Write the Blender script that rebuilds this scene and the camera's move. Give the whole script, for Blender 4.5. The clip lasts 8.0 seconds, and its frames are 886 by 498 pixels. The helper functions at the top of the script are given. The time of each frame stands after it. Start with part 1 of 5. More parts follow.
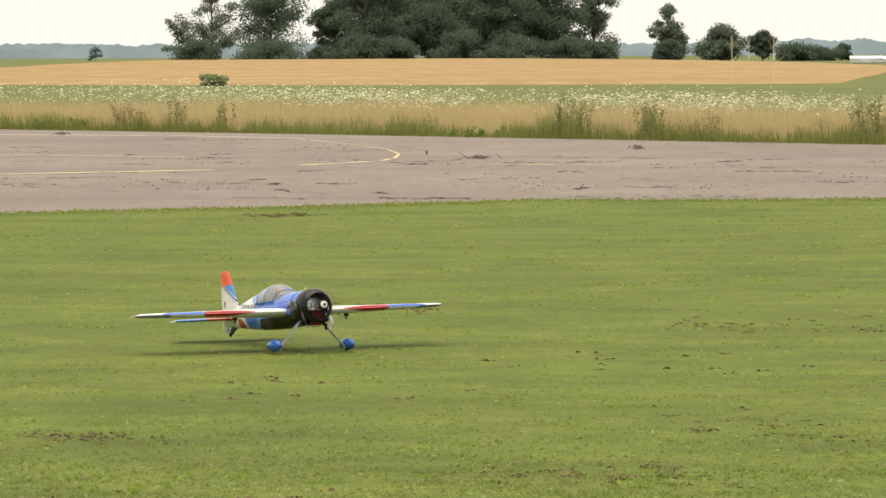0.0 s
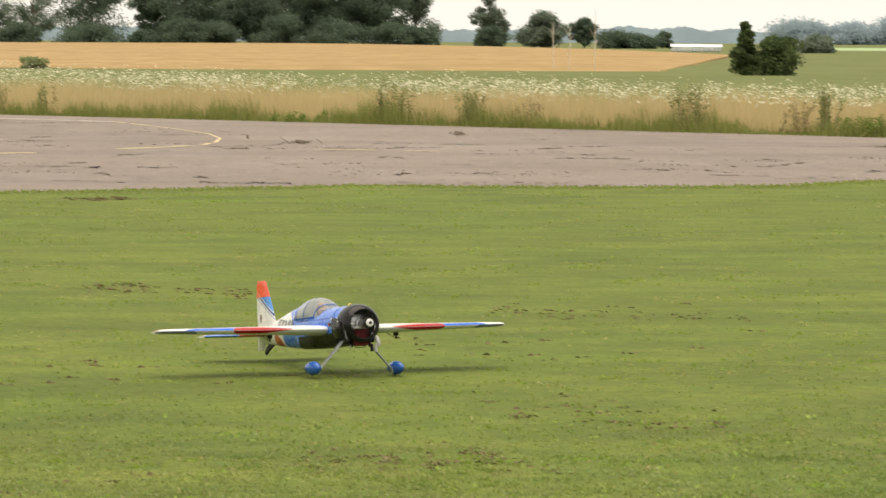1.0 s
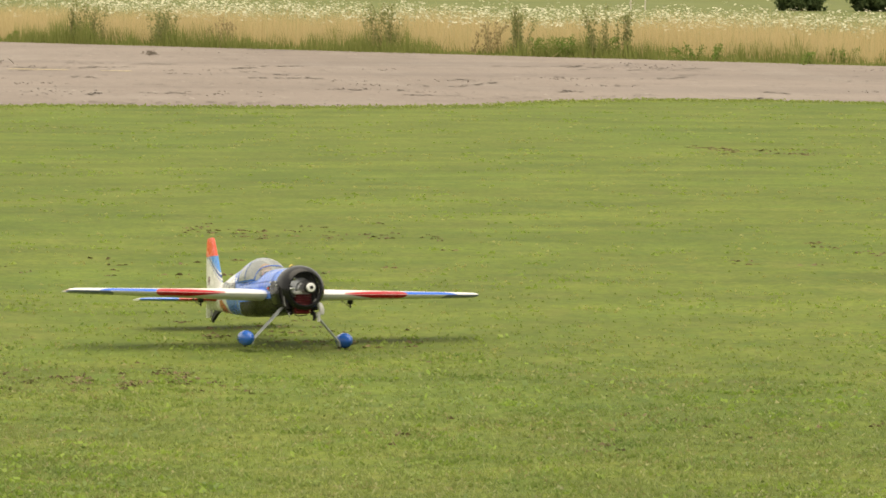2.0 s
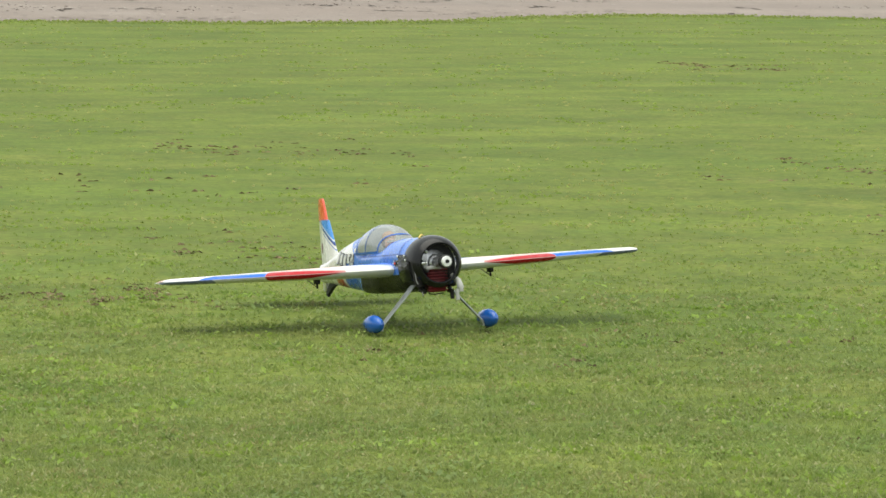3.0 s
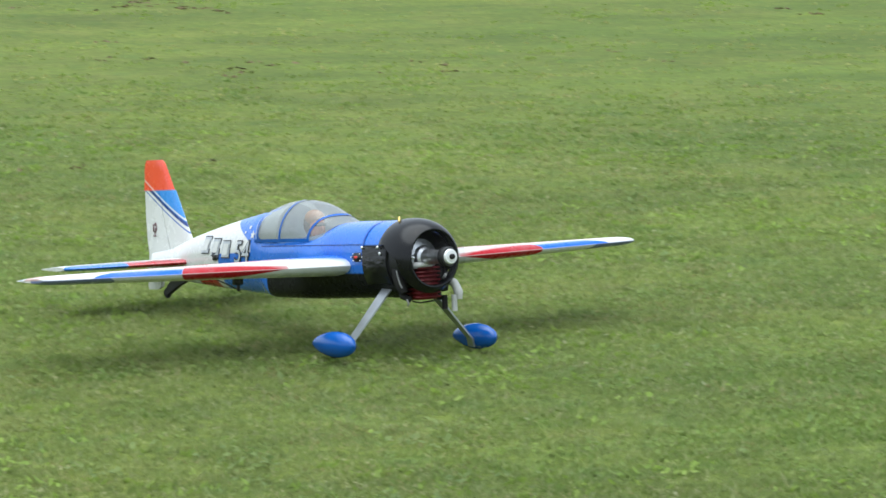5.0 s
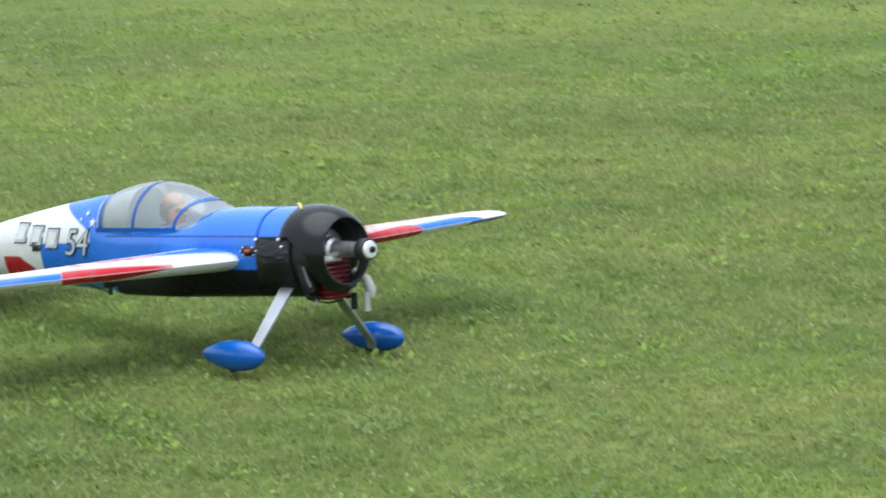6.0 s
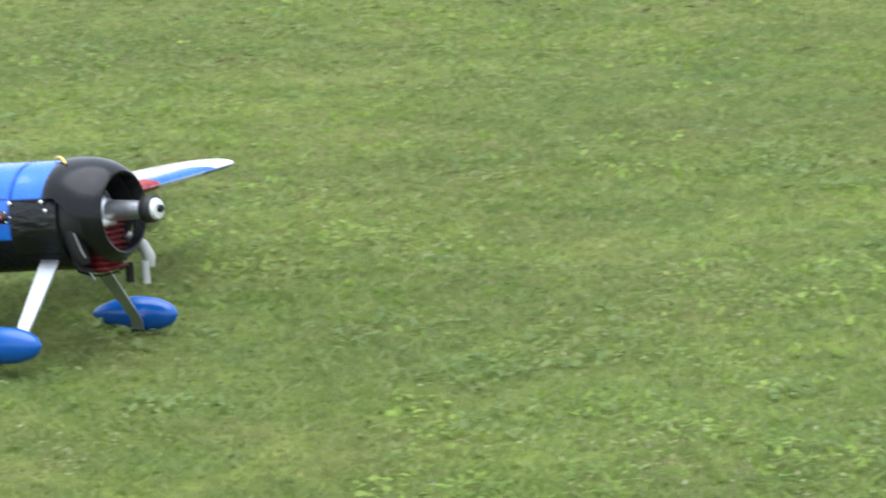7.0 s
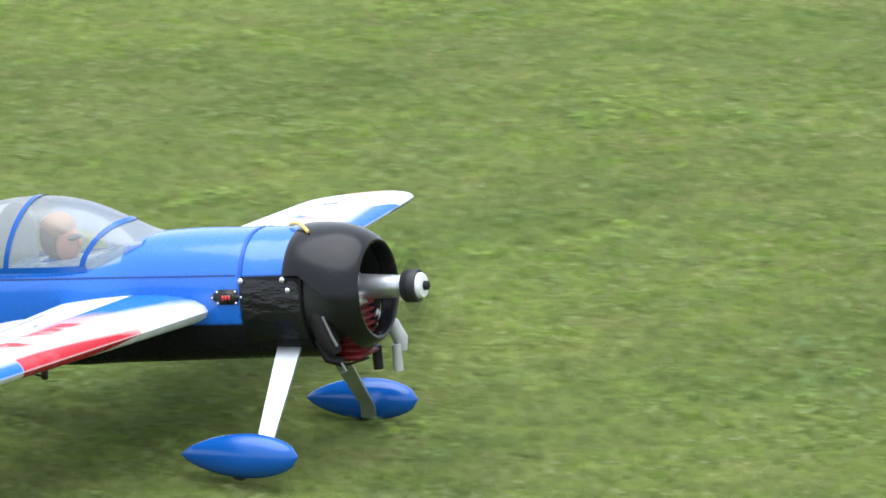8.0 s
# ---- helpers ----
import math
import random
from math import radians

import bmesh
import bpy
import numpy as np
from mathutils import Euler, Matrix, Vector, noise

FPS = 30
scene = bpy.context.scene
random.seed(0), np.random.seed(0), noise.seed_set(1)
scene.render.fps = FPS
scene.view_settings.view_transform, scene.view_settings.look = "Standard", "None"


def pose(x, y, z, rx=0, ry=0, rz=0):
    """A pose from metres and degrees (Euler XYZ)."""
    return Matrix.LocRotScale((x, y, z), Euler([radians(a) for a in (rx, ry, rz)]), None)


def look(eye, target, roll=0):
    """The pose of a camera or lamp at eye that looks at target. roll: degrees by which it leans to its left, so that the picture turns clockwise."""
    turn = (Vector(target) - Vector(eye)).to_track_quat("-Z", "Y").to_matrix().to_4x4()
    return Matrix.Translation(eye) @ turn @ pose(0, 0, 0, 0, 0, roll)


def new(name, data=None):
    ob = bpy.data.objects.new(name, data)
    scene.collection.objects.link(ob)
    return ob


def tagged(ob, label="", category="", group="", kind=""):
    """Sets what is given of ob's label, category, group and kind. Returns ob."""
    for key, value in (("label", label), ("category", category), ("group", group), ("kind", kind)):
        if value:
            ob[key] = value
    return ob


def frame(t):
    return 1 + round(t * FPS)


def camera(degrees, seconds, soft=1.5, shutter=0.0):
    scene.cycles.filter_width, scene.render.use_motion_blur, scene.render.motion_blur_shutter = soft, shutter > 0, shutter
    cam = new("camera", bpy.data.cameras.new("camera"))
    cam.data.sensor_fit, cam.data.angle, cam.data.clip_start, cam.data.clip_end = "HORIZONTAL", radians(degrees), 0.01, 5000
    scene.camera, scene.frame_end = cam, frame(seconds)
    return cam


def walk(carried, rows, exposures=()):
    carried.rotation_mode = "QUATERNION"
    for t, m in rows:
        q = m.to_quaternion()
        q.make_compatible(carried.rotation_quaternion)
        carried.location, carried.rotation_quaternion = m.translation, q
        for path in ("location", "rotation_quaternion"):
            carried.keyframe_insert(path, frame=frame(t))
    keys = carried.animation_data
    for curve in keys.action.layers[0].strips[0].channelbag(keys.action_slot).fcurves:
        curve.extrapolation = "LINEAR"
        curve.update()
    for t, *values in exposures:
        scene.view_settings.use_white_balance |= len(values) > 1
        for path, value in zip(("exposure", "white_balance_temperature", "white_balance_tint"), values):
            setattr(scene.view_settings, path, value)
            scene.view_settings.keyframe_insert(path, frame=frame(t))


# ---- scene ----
# ---- camera ----
EYE = Vector((0, 0, 1.65))


def aim(pan, tilt, roll):
    """Camera pose at EYE; pan clockwise from +y, tilt up, roll, in degrees."""
    a, e = radians(pan), radians(tilt)
    return look(EYE, EYE + 10 * Vector((math.sin(a) * math.cos(e), math.cos(a) * math.cos(e), math.sin(e))), roll)


EXPOSURES = [(0.0, 0.47, 7300, 9), (1.6, 0.49, 7600, 8), (2.0, 0.6, 7700, 7), (2.2, 0.7, 7500, 7), (3.4, 0.61, 6200, 1), (5.5, 0.69, 5650, 6), (6.0, 0.75, 5630, 7), (6.5, 0.7, 5620, 7), (7.0, 0.98, 5600, 10), (8.0, 0.95, 5680, 9)]
cam = camera(11.754, 8.0, soft=1.5, shutter=0.2)
walk(cam, [(t, aim(a, e, r)) for t, a, e, r in [
    (0.0, 0.000, -2.586, -0.265),
    (0.2, 0.192, -2.574, -0.179),
    (0.4, 0.596, -2.613, -0.091),
    (0.5, 0.776, -2.610, -0.042),
    (0.6, 1.011, -2.419, 0.015),
    (0.8, 1.576, -2.551, 0.146),
    (1.0, 2.394, -2.781, 0.246),
    (1.2, 3.142, -3.016, 0.261),
    (1.4, 3.744, -3.130, 0.254),
    (1.5, 4.106, -3.205, 0.276),
    (1.6, 4.699, -3.219, 0.355),
    (1.8, 5.860, -3.445, 0.540),
    (2.0, 6.492, -3.825, 0.403),
    (2.2, 6.573, -4.115, 0.598),
    (3.3, 7.343, -5.100, -0.022),
    (3.4, 8.000, -5.112, 0.140),
    (3.5, 8.919, -5.133, 0.300),
    (3.6, 9.437, -5.096, 0.372),
    (3.9, 10.433, -5.506, 0.515),
    (4.0, 10.907, -5.648, 0.562),
    (4.2, 12.022, -6.010, 0.655),
    (5.3, 19.961, -7.611, 0.154),
    (5.5, 22.208, -7.766, 0.216),
    (5.7, 24.593, -7.903, 0.230),
    (5.9, 26.967, -8.189, 0.240),
    (6.0, 27.573, -8.502, 0.255),
    (6.1, 28.337, -8.916, 0.261),
    (6.3, 31.320, -9.314, 0.384),
    (6.5, 35.782, -9.831, 1.075),
    (6.6, 38.162, -10.100, -0.075),
    (6.7, 40.628, -10.491, 0.323),
    (6.9, 43.683, -10.850, -0.131),
    (7.0, 44.766, -10.858, -0.233),
    (7.1, 45.962, -10.822, 0.011),
    (7.3, 48.268, -11.547, 0.775),
    (7.5, 51.394, -11.969, 0.917),
    (7.7, 54.518, -11.887, 0.940),
    (7.8, 56.488, -11.874, 0.941),
    (7.9, 59.271, -11.867, 0.939),
    (8.0, 61.595, -11.888, 0.941),
]], exposures=EXPOSURES)

# the aeroplane: seconds, x, y, heading, roll, nose-up
PLANE_ROWS = [
    (0.0, -0.740, 23.883, -64.23, 0.30, 0.09),
    (0.5, -0.273, 22.840, -66.26, -1.40, 0.36),
    (1.0, 0.445, 21.064, -67.93, -0.18, -0.19),
    (1.5, 0.994, 19.613, -71.18, 0.81, 0.17),
    (1.8, 1.296, 18.740, -73.70, 2.47, -0.03),
    (2.0, 1.436, 18.200, -75.71, -1.84, 0.13),
    (2.2, 1.611, 17.544, -76.45, 0.37, -0.17),
    (3.3, 1.878, 14.677, -76.17, 2.39, 0.03),
    (3.5, 1.965, 14.101, -73.85, -1.58, 0.02),
    (4.0, 2.321, 12.903, -70.97, 2.98, 0.25),
    (4.2, 2.459, 12.404, -74.26, 0.48, -0.01),
    (5.3, 3.417, 9.796, -69.33, -1.93, 0.16),
    (5.5, 3.616, 9.415, -68.48, -3.19, 0.23),
    (6.0, 4.045, 8.404, -69.65, -0.59, -0.51),
    (6.3, 4.277, 7.658, -71.15, -3.23, -0.06),
    (6.5, 4.446, 7.190, -73.49, -2.66, -1.07),
    (6.7, 4.611, 6.655, -72.79, -2.41, 0.56),
    (7.0, 4.892, 5.898, -74.07, -2.01, 0.58),
    (7.3, 5.063, 5.025, -75.27, -3.39, -0.62),
    (7.5, 5.186, 4.477, -76.58, -0.51, 0.0),
    (8.0, 5.465, 3.191, -84.41, -0.39, 0.6),
]


# ---- light ----
SUN_EL, SUN_AZ = radians(84), radians(235)
world = bpy.data.worlds.new("world")
scene.world = world
world.use_nodes = True
wn, wl = world.node_tree.nodes, world.node_tree.links
sky = wn.new("ShaderNodeTexSky")
sky.sky_type, sky.sun_disc = "NISHITA", False
sky.sun_elevation, sky.sun_rotation = SUN_EL, SUN_AZ
sky.dust_density, sky.air_density = 6.0, 1.0
cloud = wn.new("ShaderNodeMix")
cloud.data_type = "RGBA"
cloud.inputs["Factor"].default_value = 0.8
wl.new(sky.outputs[0], cloud.inputs["A"])
cloud.inputs["B"].default_value = (8.9, 8.95, 8.95, 1)      # thin white overcast
wl.new(cloud.outputs["Result"], wn["Background"].inputs["Color"])
wn["Background"].inputs["Strength"].default_value = 0.1
sun = new("sun", bpy.data.lights.new("sun", "SUN"))
sun.data.energy, sun.data.angle, sun.data.color = 2.3, radians(75), (1.0, 0.95, 0.87)
sun.matrix_world = look((math.sin(SUN_AZ) * math.cos(SUN_EL) * 50, math.cos(SUN_AZ) * math.cos(SUN_EL) * 50, math.sin(SUN_EL) * 50), (0, 0, 0))


# ---- materials ----
class Mat:
    """A small builder for node materials."""

    def __init__(self, name, rough=0.5, metal=0.0, spec=0.5):
        self.m = bpy.data.materials.new(name)
        self.m.use_nodes = True
        self.nt = self.m.node_tree
        self.b = self.nt.nodes["Principled BSDF"]
        self.b.inputs["Roughness"].default_value = rough
        self.b.inputs["Metallic"].default_value = metal
        self.b.inputs["Specular IOR Level"].default_value = spec

    def node(self, kind, **kw):
        n = self.nt.nodes.new(kind)
        for k, v in kw.items():
            n.inputs[k].default_value = v
        return n

    def link(self, a, b):
        self.nt.links.new(a, b)

    def coord(self, scale=(1, 1, 1), kind="Object"):
        c = self.node("ShaderNodeTexCoord")
        mp = self.node("ShaderNodeMapping")
        mp.inputs["Scale"].default_value = scale
        self.link(c.outputs[kind], mp.inputs["Vector"])
        return mp.outputs[0]

    def noise(self, scale, detail=4.0, rough=0.6, stretch=(1, 1, 1)):
        n = self.node("ShaderNodeTexNoise", Scale=scale, Detail=detail, Roughness=rough)
        self.link(self.coord(stretch), n.inputs["Vector"])
        return n.outputs["Fac"]

    def ramp(self, fac, stops):
        r = self.node("ShaderNodeValToRGB")
        e = r.color_ramp.elements
        while len(e) < len(stops):
            e.new(0.5)
        for i, (p, c) in enumerate(stops):
            e[i].position, e[i].color = p, (*c, 1)
        self.link(fac, r.inputs[0])
        return r.outputs[0]

    def math(self, op, a, b=0.0, c=None):
        n = self.node("ShaderNodeMath")
        n.operation = op
        for i, v in enumerate((a, b, c)):
            if v is None:
                continue
            if isinstance(v, (int, float)):
                n.inputs[i].default_value = v
            else:
                self.link(v, n.inputs[i])
        return n.outputs[0]

    def mix(self, fac, a, b, blend="MIX"):
        n = self.node("ShaderNodeMix")
        n.data_type, n.blend_type = "RGBA", blend
        for key, v in (("Factor", fac), ("A", a), ("B", b)):
            if isinstance(v, (int, float)):
                n.inputs[key].default_value = v
            elif isinstance(v, tuple):
                n.inputs[key].default_value = (*v, 1)
            else:
                self.link(v, n.inputs[key])
        return n.outputs["Result"]

    def xyz(self):
        c = self.node("ShaderNodeTexCoord")
        s = self.node("ShaderNodeSeparateXYZ")
        self.link(c.outputs["Object"], s.inputs[0])
        return s.outputs

    def island(self):
        return self.node("ShaderNodeNewGeometry").outputs["Random Per Island"]

    def bump(self, height, strength, distance=0.01):
        n = self.node("ShaderNodeBump", Strength=strength, Distance=distance)
        self.link(height, n.inputs["Height"])
        self.link(n.outputs[0], self.b.inputs["Normal"])

    def color(self, out):
        if isinstance(out, tuple):
            self.b.inputs["Base Color"].default_value = (*out, 1)
        else:
            self.link(out, self.b.inputs["Base Color"])
        return self.m


def plain(name, c, rough=0.5, metal=0.0, spec=0.5, vary=0.12, scale=30.0):
    """One paint or metal with fine mottling and scuffs in its gloss."""
    k = Mat(name, rough, metal, spec)
    n = k.noise(scale, 5.0)
    d = tuple(v * (1 - vary) for v in c)
    u = tuple(min(1, v * (1 + vary)) for v in c)
    k.link(k.math("MULTIPLY_ADD", n, 0.25, rough - 0.12), k.b.inputs["Roughness"])
    return k.color(k.ramp(n, [(0.3, d), (0.7, u)]))


def turf_color(k):
    """Mown turf: broad dry and lush stretches, palm-sized patches, clover and small tufts."""
    big = k.noise(0.35, 5.0, 0.6)
    mid = k.noise(2.3, 5.0, 0.65)
    spot = k.noise(4.2, 3.0, 0.6)
    small = k.noise(13.0, 5.0, 0.75)
    base = k.ramp(small, [(0.36, (0.145, 0.18, 0.05)), (0.5, (0.198, 0.238, 0.066)), (0.64, (0.258, 0.292, 0.09))])
    dry = k.ramp(small, [(0.3, (0.22, 0.205, 0.095)), (0.7, (0.36, 0.335, 0.165))])
    lush = k.ramp(small, [(0.3, (0.115, 0.178, 0.046)), (0.7, (0.195, 0.278, 0.072))])
    c = k.mix(k.ramp(mid, [(0.48, (0, 0, 0)), (0.68, (0.5, 0.5, 0.5))]), base, dry)
    c = k.mix(k.ramp(big, [(0.48, (0, 0, 0)), (0.62, (0.45, 0.45, 0.45))]), c, lush)
    c = k.mix(k.ramp(spot, [(0.54, (0, 0, 0)), (0.68, (0.6, 0.6, 0.6))]), c, (0.15, 0.225, 0.08))
    straw = k.noise(5.5, 3.0, 0.65, (1, 1, 1.6))
    c = k.mix(k.ramp(straw, [(0.56, (0, 0, 0)), (0.7, (0.32, 0.32, 0.32))]), c, (0.35, 0.32, 0.15))
    tone = k.noise(0.8, 3.0, 0.6, (0.7, 1.2, 1))
    c = k.mix(1.0, c, k.ramp(tone, [(0.35, (0.81, 0.83, 0.81)), (0.65, (1.2, 1.17, 1.1))]), "MULTIPLY")
    patch = k.noise(2.6, 3.0, 0.6, (0.9, 1.1, 1))
    c = k.mix(1.0, c, k.ramp(patch, [(0.3, (0.84, 0.86, 0.84)), (0.5, (1.0, 1.0, 1.0)), (0.7, (1.14, 1.13, 1.12))]), "MULTIPLY")
    clump = k.noise(26.0, 2.0, 0.5)
    c = k.mix(k.ramp(clump, [(0.36, (0.32, 0.32, 0.32)), (0.52, (0, 0, 0))]), c, (0.1, 0.13, 0.045))
    return k.mix(1.0, c, (0.97, 1.005, 0.86), "MULTIPLY")


def mat_turf():
    k = Mat("turf", 0.9, 0, 0.15)
    c = turf_color(k)
    fine = k.noise(60.0, 3.0, 0.7)
    c = k.mix(k.ramp(fine, [(0.35, (0.22, 0.22, 0.22)), (0.6, (0, 0, 0))]), c, (0.11, 0.13, 0.045), "MIX")
    k.bump(fine, 0.12, 0.02)
    return k.color(k.mix(1.0, c, (0.5, 0.535, 0.36), "MULTIPLY"))      # base below the blades, darkened to paint in the shade among them


def mat_blades(name, dark, light, pale, own=0.3, thin=0.45):
    """Thin blades: they take the turf's patches and let light through."""
    k = Mat(name, 0.6, 0, 0.25)
    tint = k.ramp(k.island(), [(0.0, dark), (0.45, light), (0.82, light), (1.0, pale)])
    c = k.mix(own, turf_color(k), tint)
    k.color(c)
    see_through(k, c, thin)
    return k.m


def see_through(k, c, amount):
    t = k.node("ShaderNodeBsdfTranslucent")
    k.link(c, t.inputs["Color"])
    m = k.node("ShaderNodeMixShader")
    m.inputs[0].default_value = amount
    k.link(k.b.outputs[0], m.inputs[1])
    k.link(t.outputs[0], m.inputs[2])
    k.link(m.outputs[0], k.nt.nodes["Material Output"].inputs["Surface"])


def mat_foliage(name, dark, light, thin=0.35):
    k = Mat(name, 0.8, 0, 0.06)
    c = k.ramp(k.island(), [(0.0, dark), (1.0, light)])
    c = k.mix(k.ramp(k.noise(0.25), [(0.4, (0, 0, 0)), (0.7, (0.4, 0.4, 0.4))]), c, light)
    k.color(c)
    see_through(k, c, thin)
    return k.m


def mat_asphalt():
    k = Mat("asphalt", 0.9, 0, 0.2)
    a = k.noise(0.12, 6.0, 0.65, (1, 0.35, 1))
    s = k.noise(1.6, 6.0, 0.75, (1, 0.3, 1))
    g = k.noise(40.0, 3.0, 0.8)
    c = k.ramp(a, [(0.3, (0.165, 0.135, 0.117)), (0.55, (0.208, 0.172, 0.15)), (0.75, (0.245, 0.207, 0.182))])
    c = k.mix(k.ramp(s, [(0.56, (0, 0, 0)), (0.7, (0.55, 0.55, 0.55))]), c, (0.095, 0.08, 0.068))
    w = k.noise(0.9, 7.0, 0.75, (0.5, 0.12, 1))
    c = k.mix(k.ramp(w, [(0.52, (0, 0, 0)), (0.7, (0.5, 0.5, 0.5))]), c, (0.27, 0.24, 0.215))
    c = k.mix(k.ramp(g, [(0.3, (0.3, 0.3, 0.3)), (0.6, (0, 0, 0))]), c, (0.1, 0.088, 0.08))
    d = k.noise(5.0, 6.0, 0.8, (1, 0.16, 1))
    c = k.mix(k.ramp(d, [(0.58, (0, 0, 0)), (0.66, (0.75, 0.75, 0.75))]), c, (0.07, 0.06, 0.05))
    d = k.noise(7.0, 5.0, 0.8, (1, 0.14, 1.7))
    c = k.mix(k.ramp(d, [(0.6, (0, 0, 0)), (0.68, (0.7, 0.7, 0.7))]), c, (0.33, 0.3, 0.27))
    d = k.noise(14.0, 4.0, 0.8, (1, 0.2, 1))
    c = k.mix(k.ramp(d, [(0.6, (0, 0, 0)), (0.66, (0.6, 0.6, 0.6))]), c, (0.085, 0.07, 0.058))
    band = k.noise(0.25, 4.0, 0.6, (0.15, 1, 1))
    c = k.mix(k.ramp(band, [(0.5, (0, 0, 0)), (0.62, (0.35, 0.35, 0.35))]), c, (0.12, 0.1, 0.092))
    k.bump(s, 0.3, 0.02)
    return k.color(c)


def mat_field(name, low, high, scale=0.4, stretch=(1, 0.15, 1)):
    k = Mat(name, 0.95, 0, 0.1)
    a = k.noise(scale, 6.0, 0.65, stretch)
    b = k.noise(0.03, 3.0, 0.5)
    c = k.ramp(a, [(0.3, low), (0.7, high)])
    return k.color(k.mix(k.ramp(b, [(0.45, (0, 0, 0)), (0.65, (0.5, 0.5, 0.5))]), c, low))


WHITE, BLUE, RED, BLACK = (0.64, 0.64, 0.62), (0.02, 0.135, 0.56), (0.36, 0.009, 0.018), (0.012, 0.012, 0.013)


def soft(k, v, edge, width=0.004):
    """1 where v is above edge, with a sharp but smooth border."""
    n = k.node("ShaderNodeMapRange")
    n.inputs["From Min"].default_value, n.inputs["From Max"].default_value = edge - width / 2, edge + width / 2
    k.link(v, n.inputs["Value"])
    return n.outputs[0]


def gloss_paint(k, coat=0.5):
    n = k.noise(18.0, 5.0, 0.7)
    k.link(k.math("MULTIPLY_ADD", n, 0.3, 0.12), k.b.inputs["Roughness"])
    k.b.inputs["Coat Weight"].default_value = coat
    wrinkle = k.noise(9.0, 3.0, 0.5, (1, 0.4, 1))
    k.bump(wrinkle, 0.12, 0.01)
    return n


def mat_fuselage():
    k = Mat("fuselage_film", 0.3)
    n = gloss_paint(k)
    x, y, z = k.xyz()
    M = k.math
    c = k.mix(k.ramp(n, [(0.3, (0, 0, 0)), (0.75, (0.25, 0.25, 0.25))]), WHITE, (0.62, 0.62, 0.6))
    no_ = lambda v: M("SUBTRACT", 1.0, v)
    # upper blue patch behind the cockpit, ending in a sweep
    sweep = M("ADD", M("MULTIPLY", x, 0.5), z)
    up = M("MULTIPLY", soft(k, sweep, -0.354), soft(k, z, 0.036))
    low = M("MULTIPLY", soft(k, x, -0.985), M("SUBTRACT", 1.0, soft(k, M("ADD", z, M("MULTIPLY", x, -0.02)), 0.038)))
    front = soft(k, x, -0.8)
    blue = M("MAXIMUM", M("MAXIMUM", up, low), front)
    c = k.mix(blue, c, BLUE)
    # red sweep low on the tail
    red = M("MULTIPLY", M("SUBTRACT", 1.0, soft(k, M("ADD", z, M("MULTIPLY", x, 0.55)), -0.6)), M("MULTIPLY", M("SUBTRACT", 1.0, soft(k, z, -0.012)), soft(k, x, -1.13)))
    red = M("MULTIPLY", red, M("SUBTRACT", 1.0, soft(k, x, -1.02)))
    c = k.mix(red, c, RED)
    # black belly and black engine bay
    belly = M("MULTIPLY", M("SUBTRACT", 1.0, soft(k, z, -0.036)), soft(k, x, -0.72))
    bay = M("MULTIPLY", M("SUBTRACT", 1.0, soft(k, z, 0.036)), soft(k, x, -0.25))
    matt = M("MAXIMUM", belly, bay)
    c = k.mix(matt, c, BLACK)
    k.link(M("MULTIPLY_ADD", matt, -0.4, 0.5), k.b.inputs["Specular IOR Level"])
    k.link(M("MULTIPLY_ADD", matt, -0.5, 0.5), k.b.inputs["Coat Weight"])
    deck = M("MULTIPLY", M("MULTIPLY", soft(k, z, 0.045), no_(soft(k, x, -0.455))), M("MULTIPLY", soft(k, x, -0.74), no_(soft(k, M("ABSOLUTE", y), 0.07))))
    c = k.mix(deck, c, (0.18, 0.27, 0.42))
    return k.color(c)


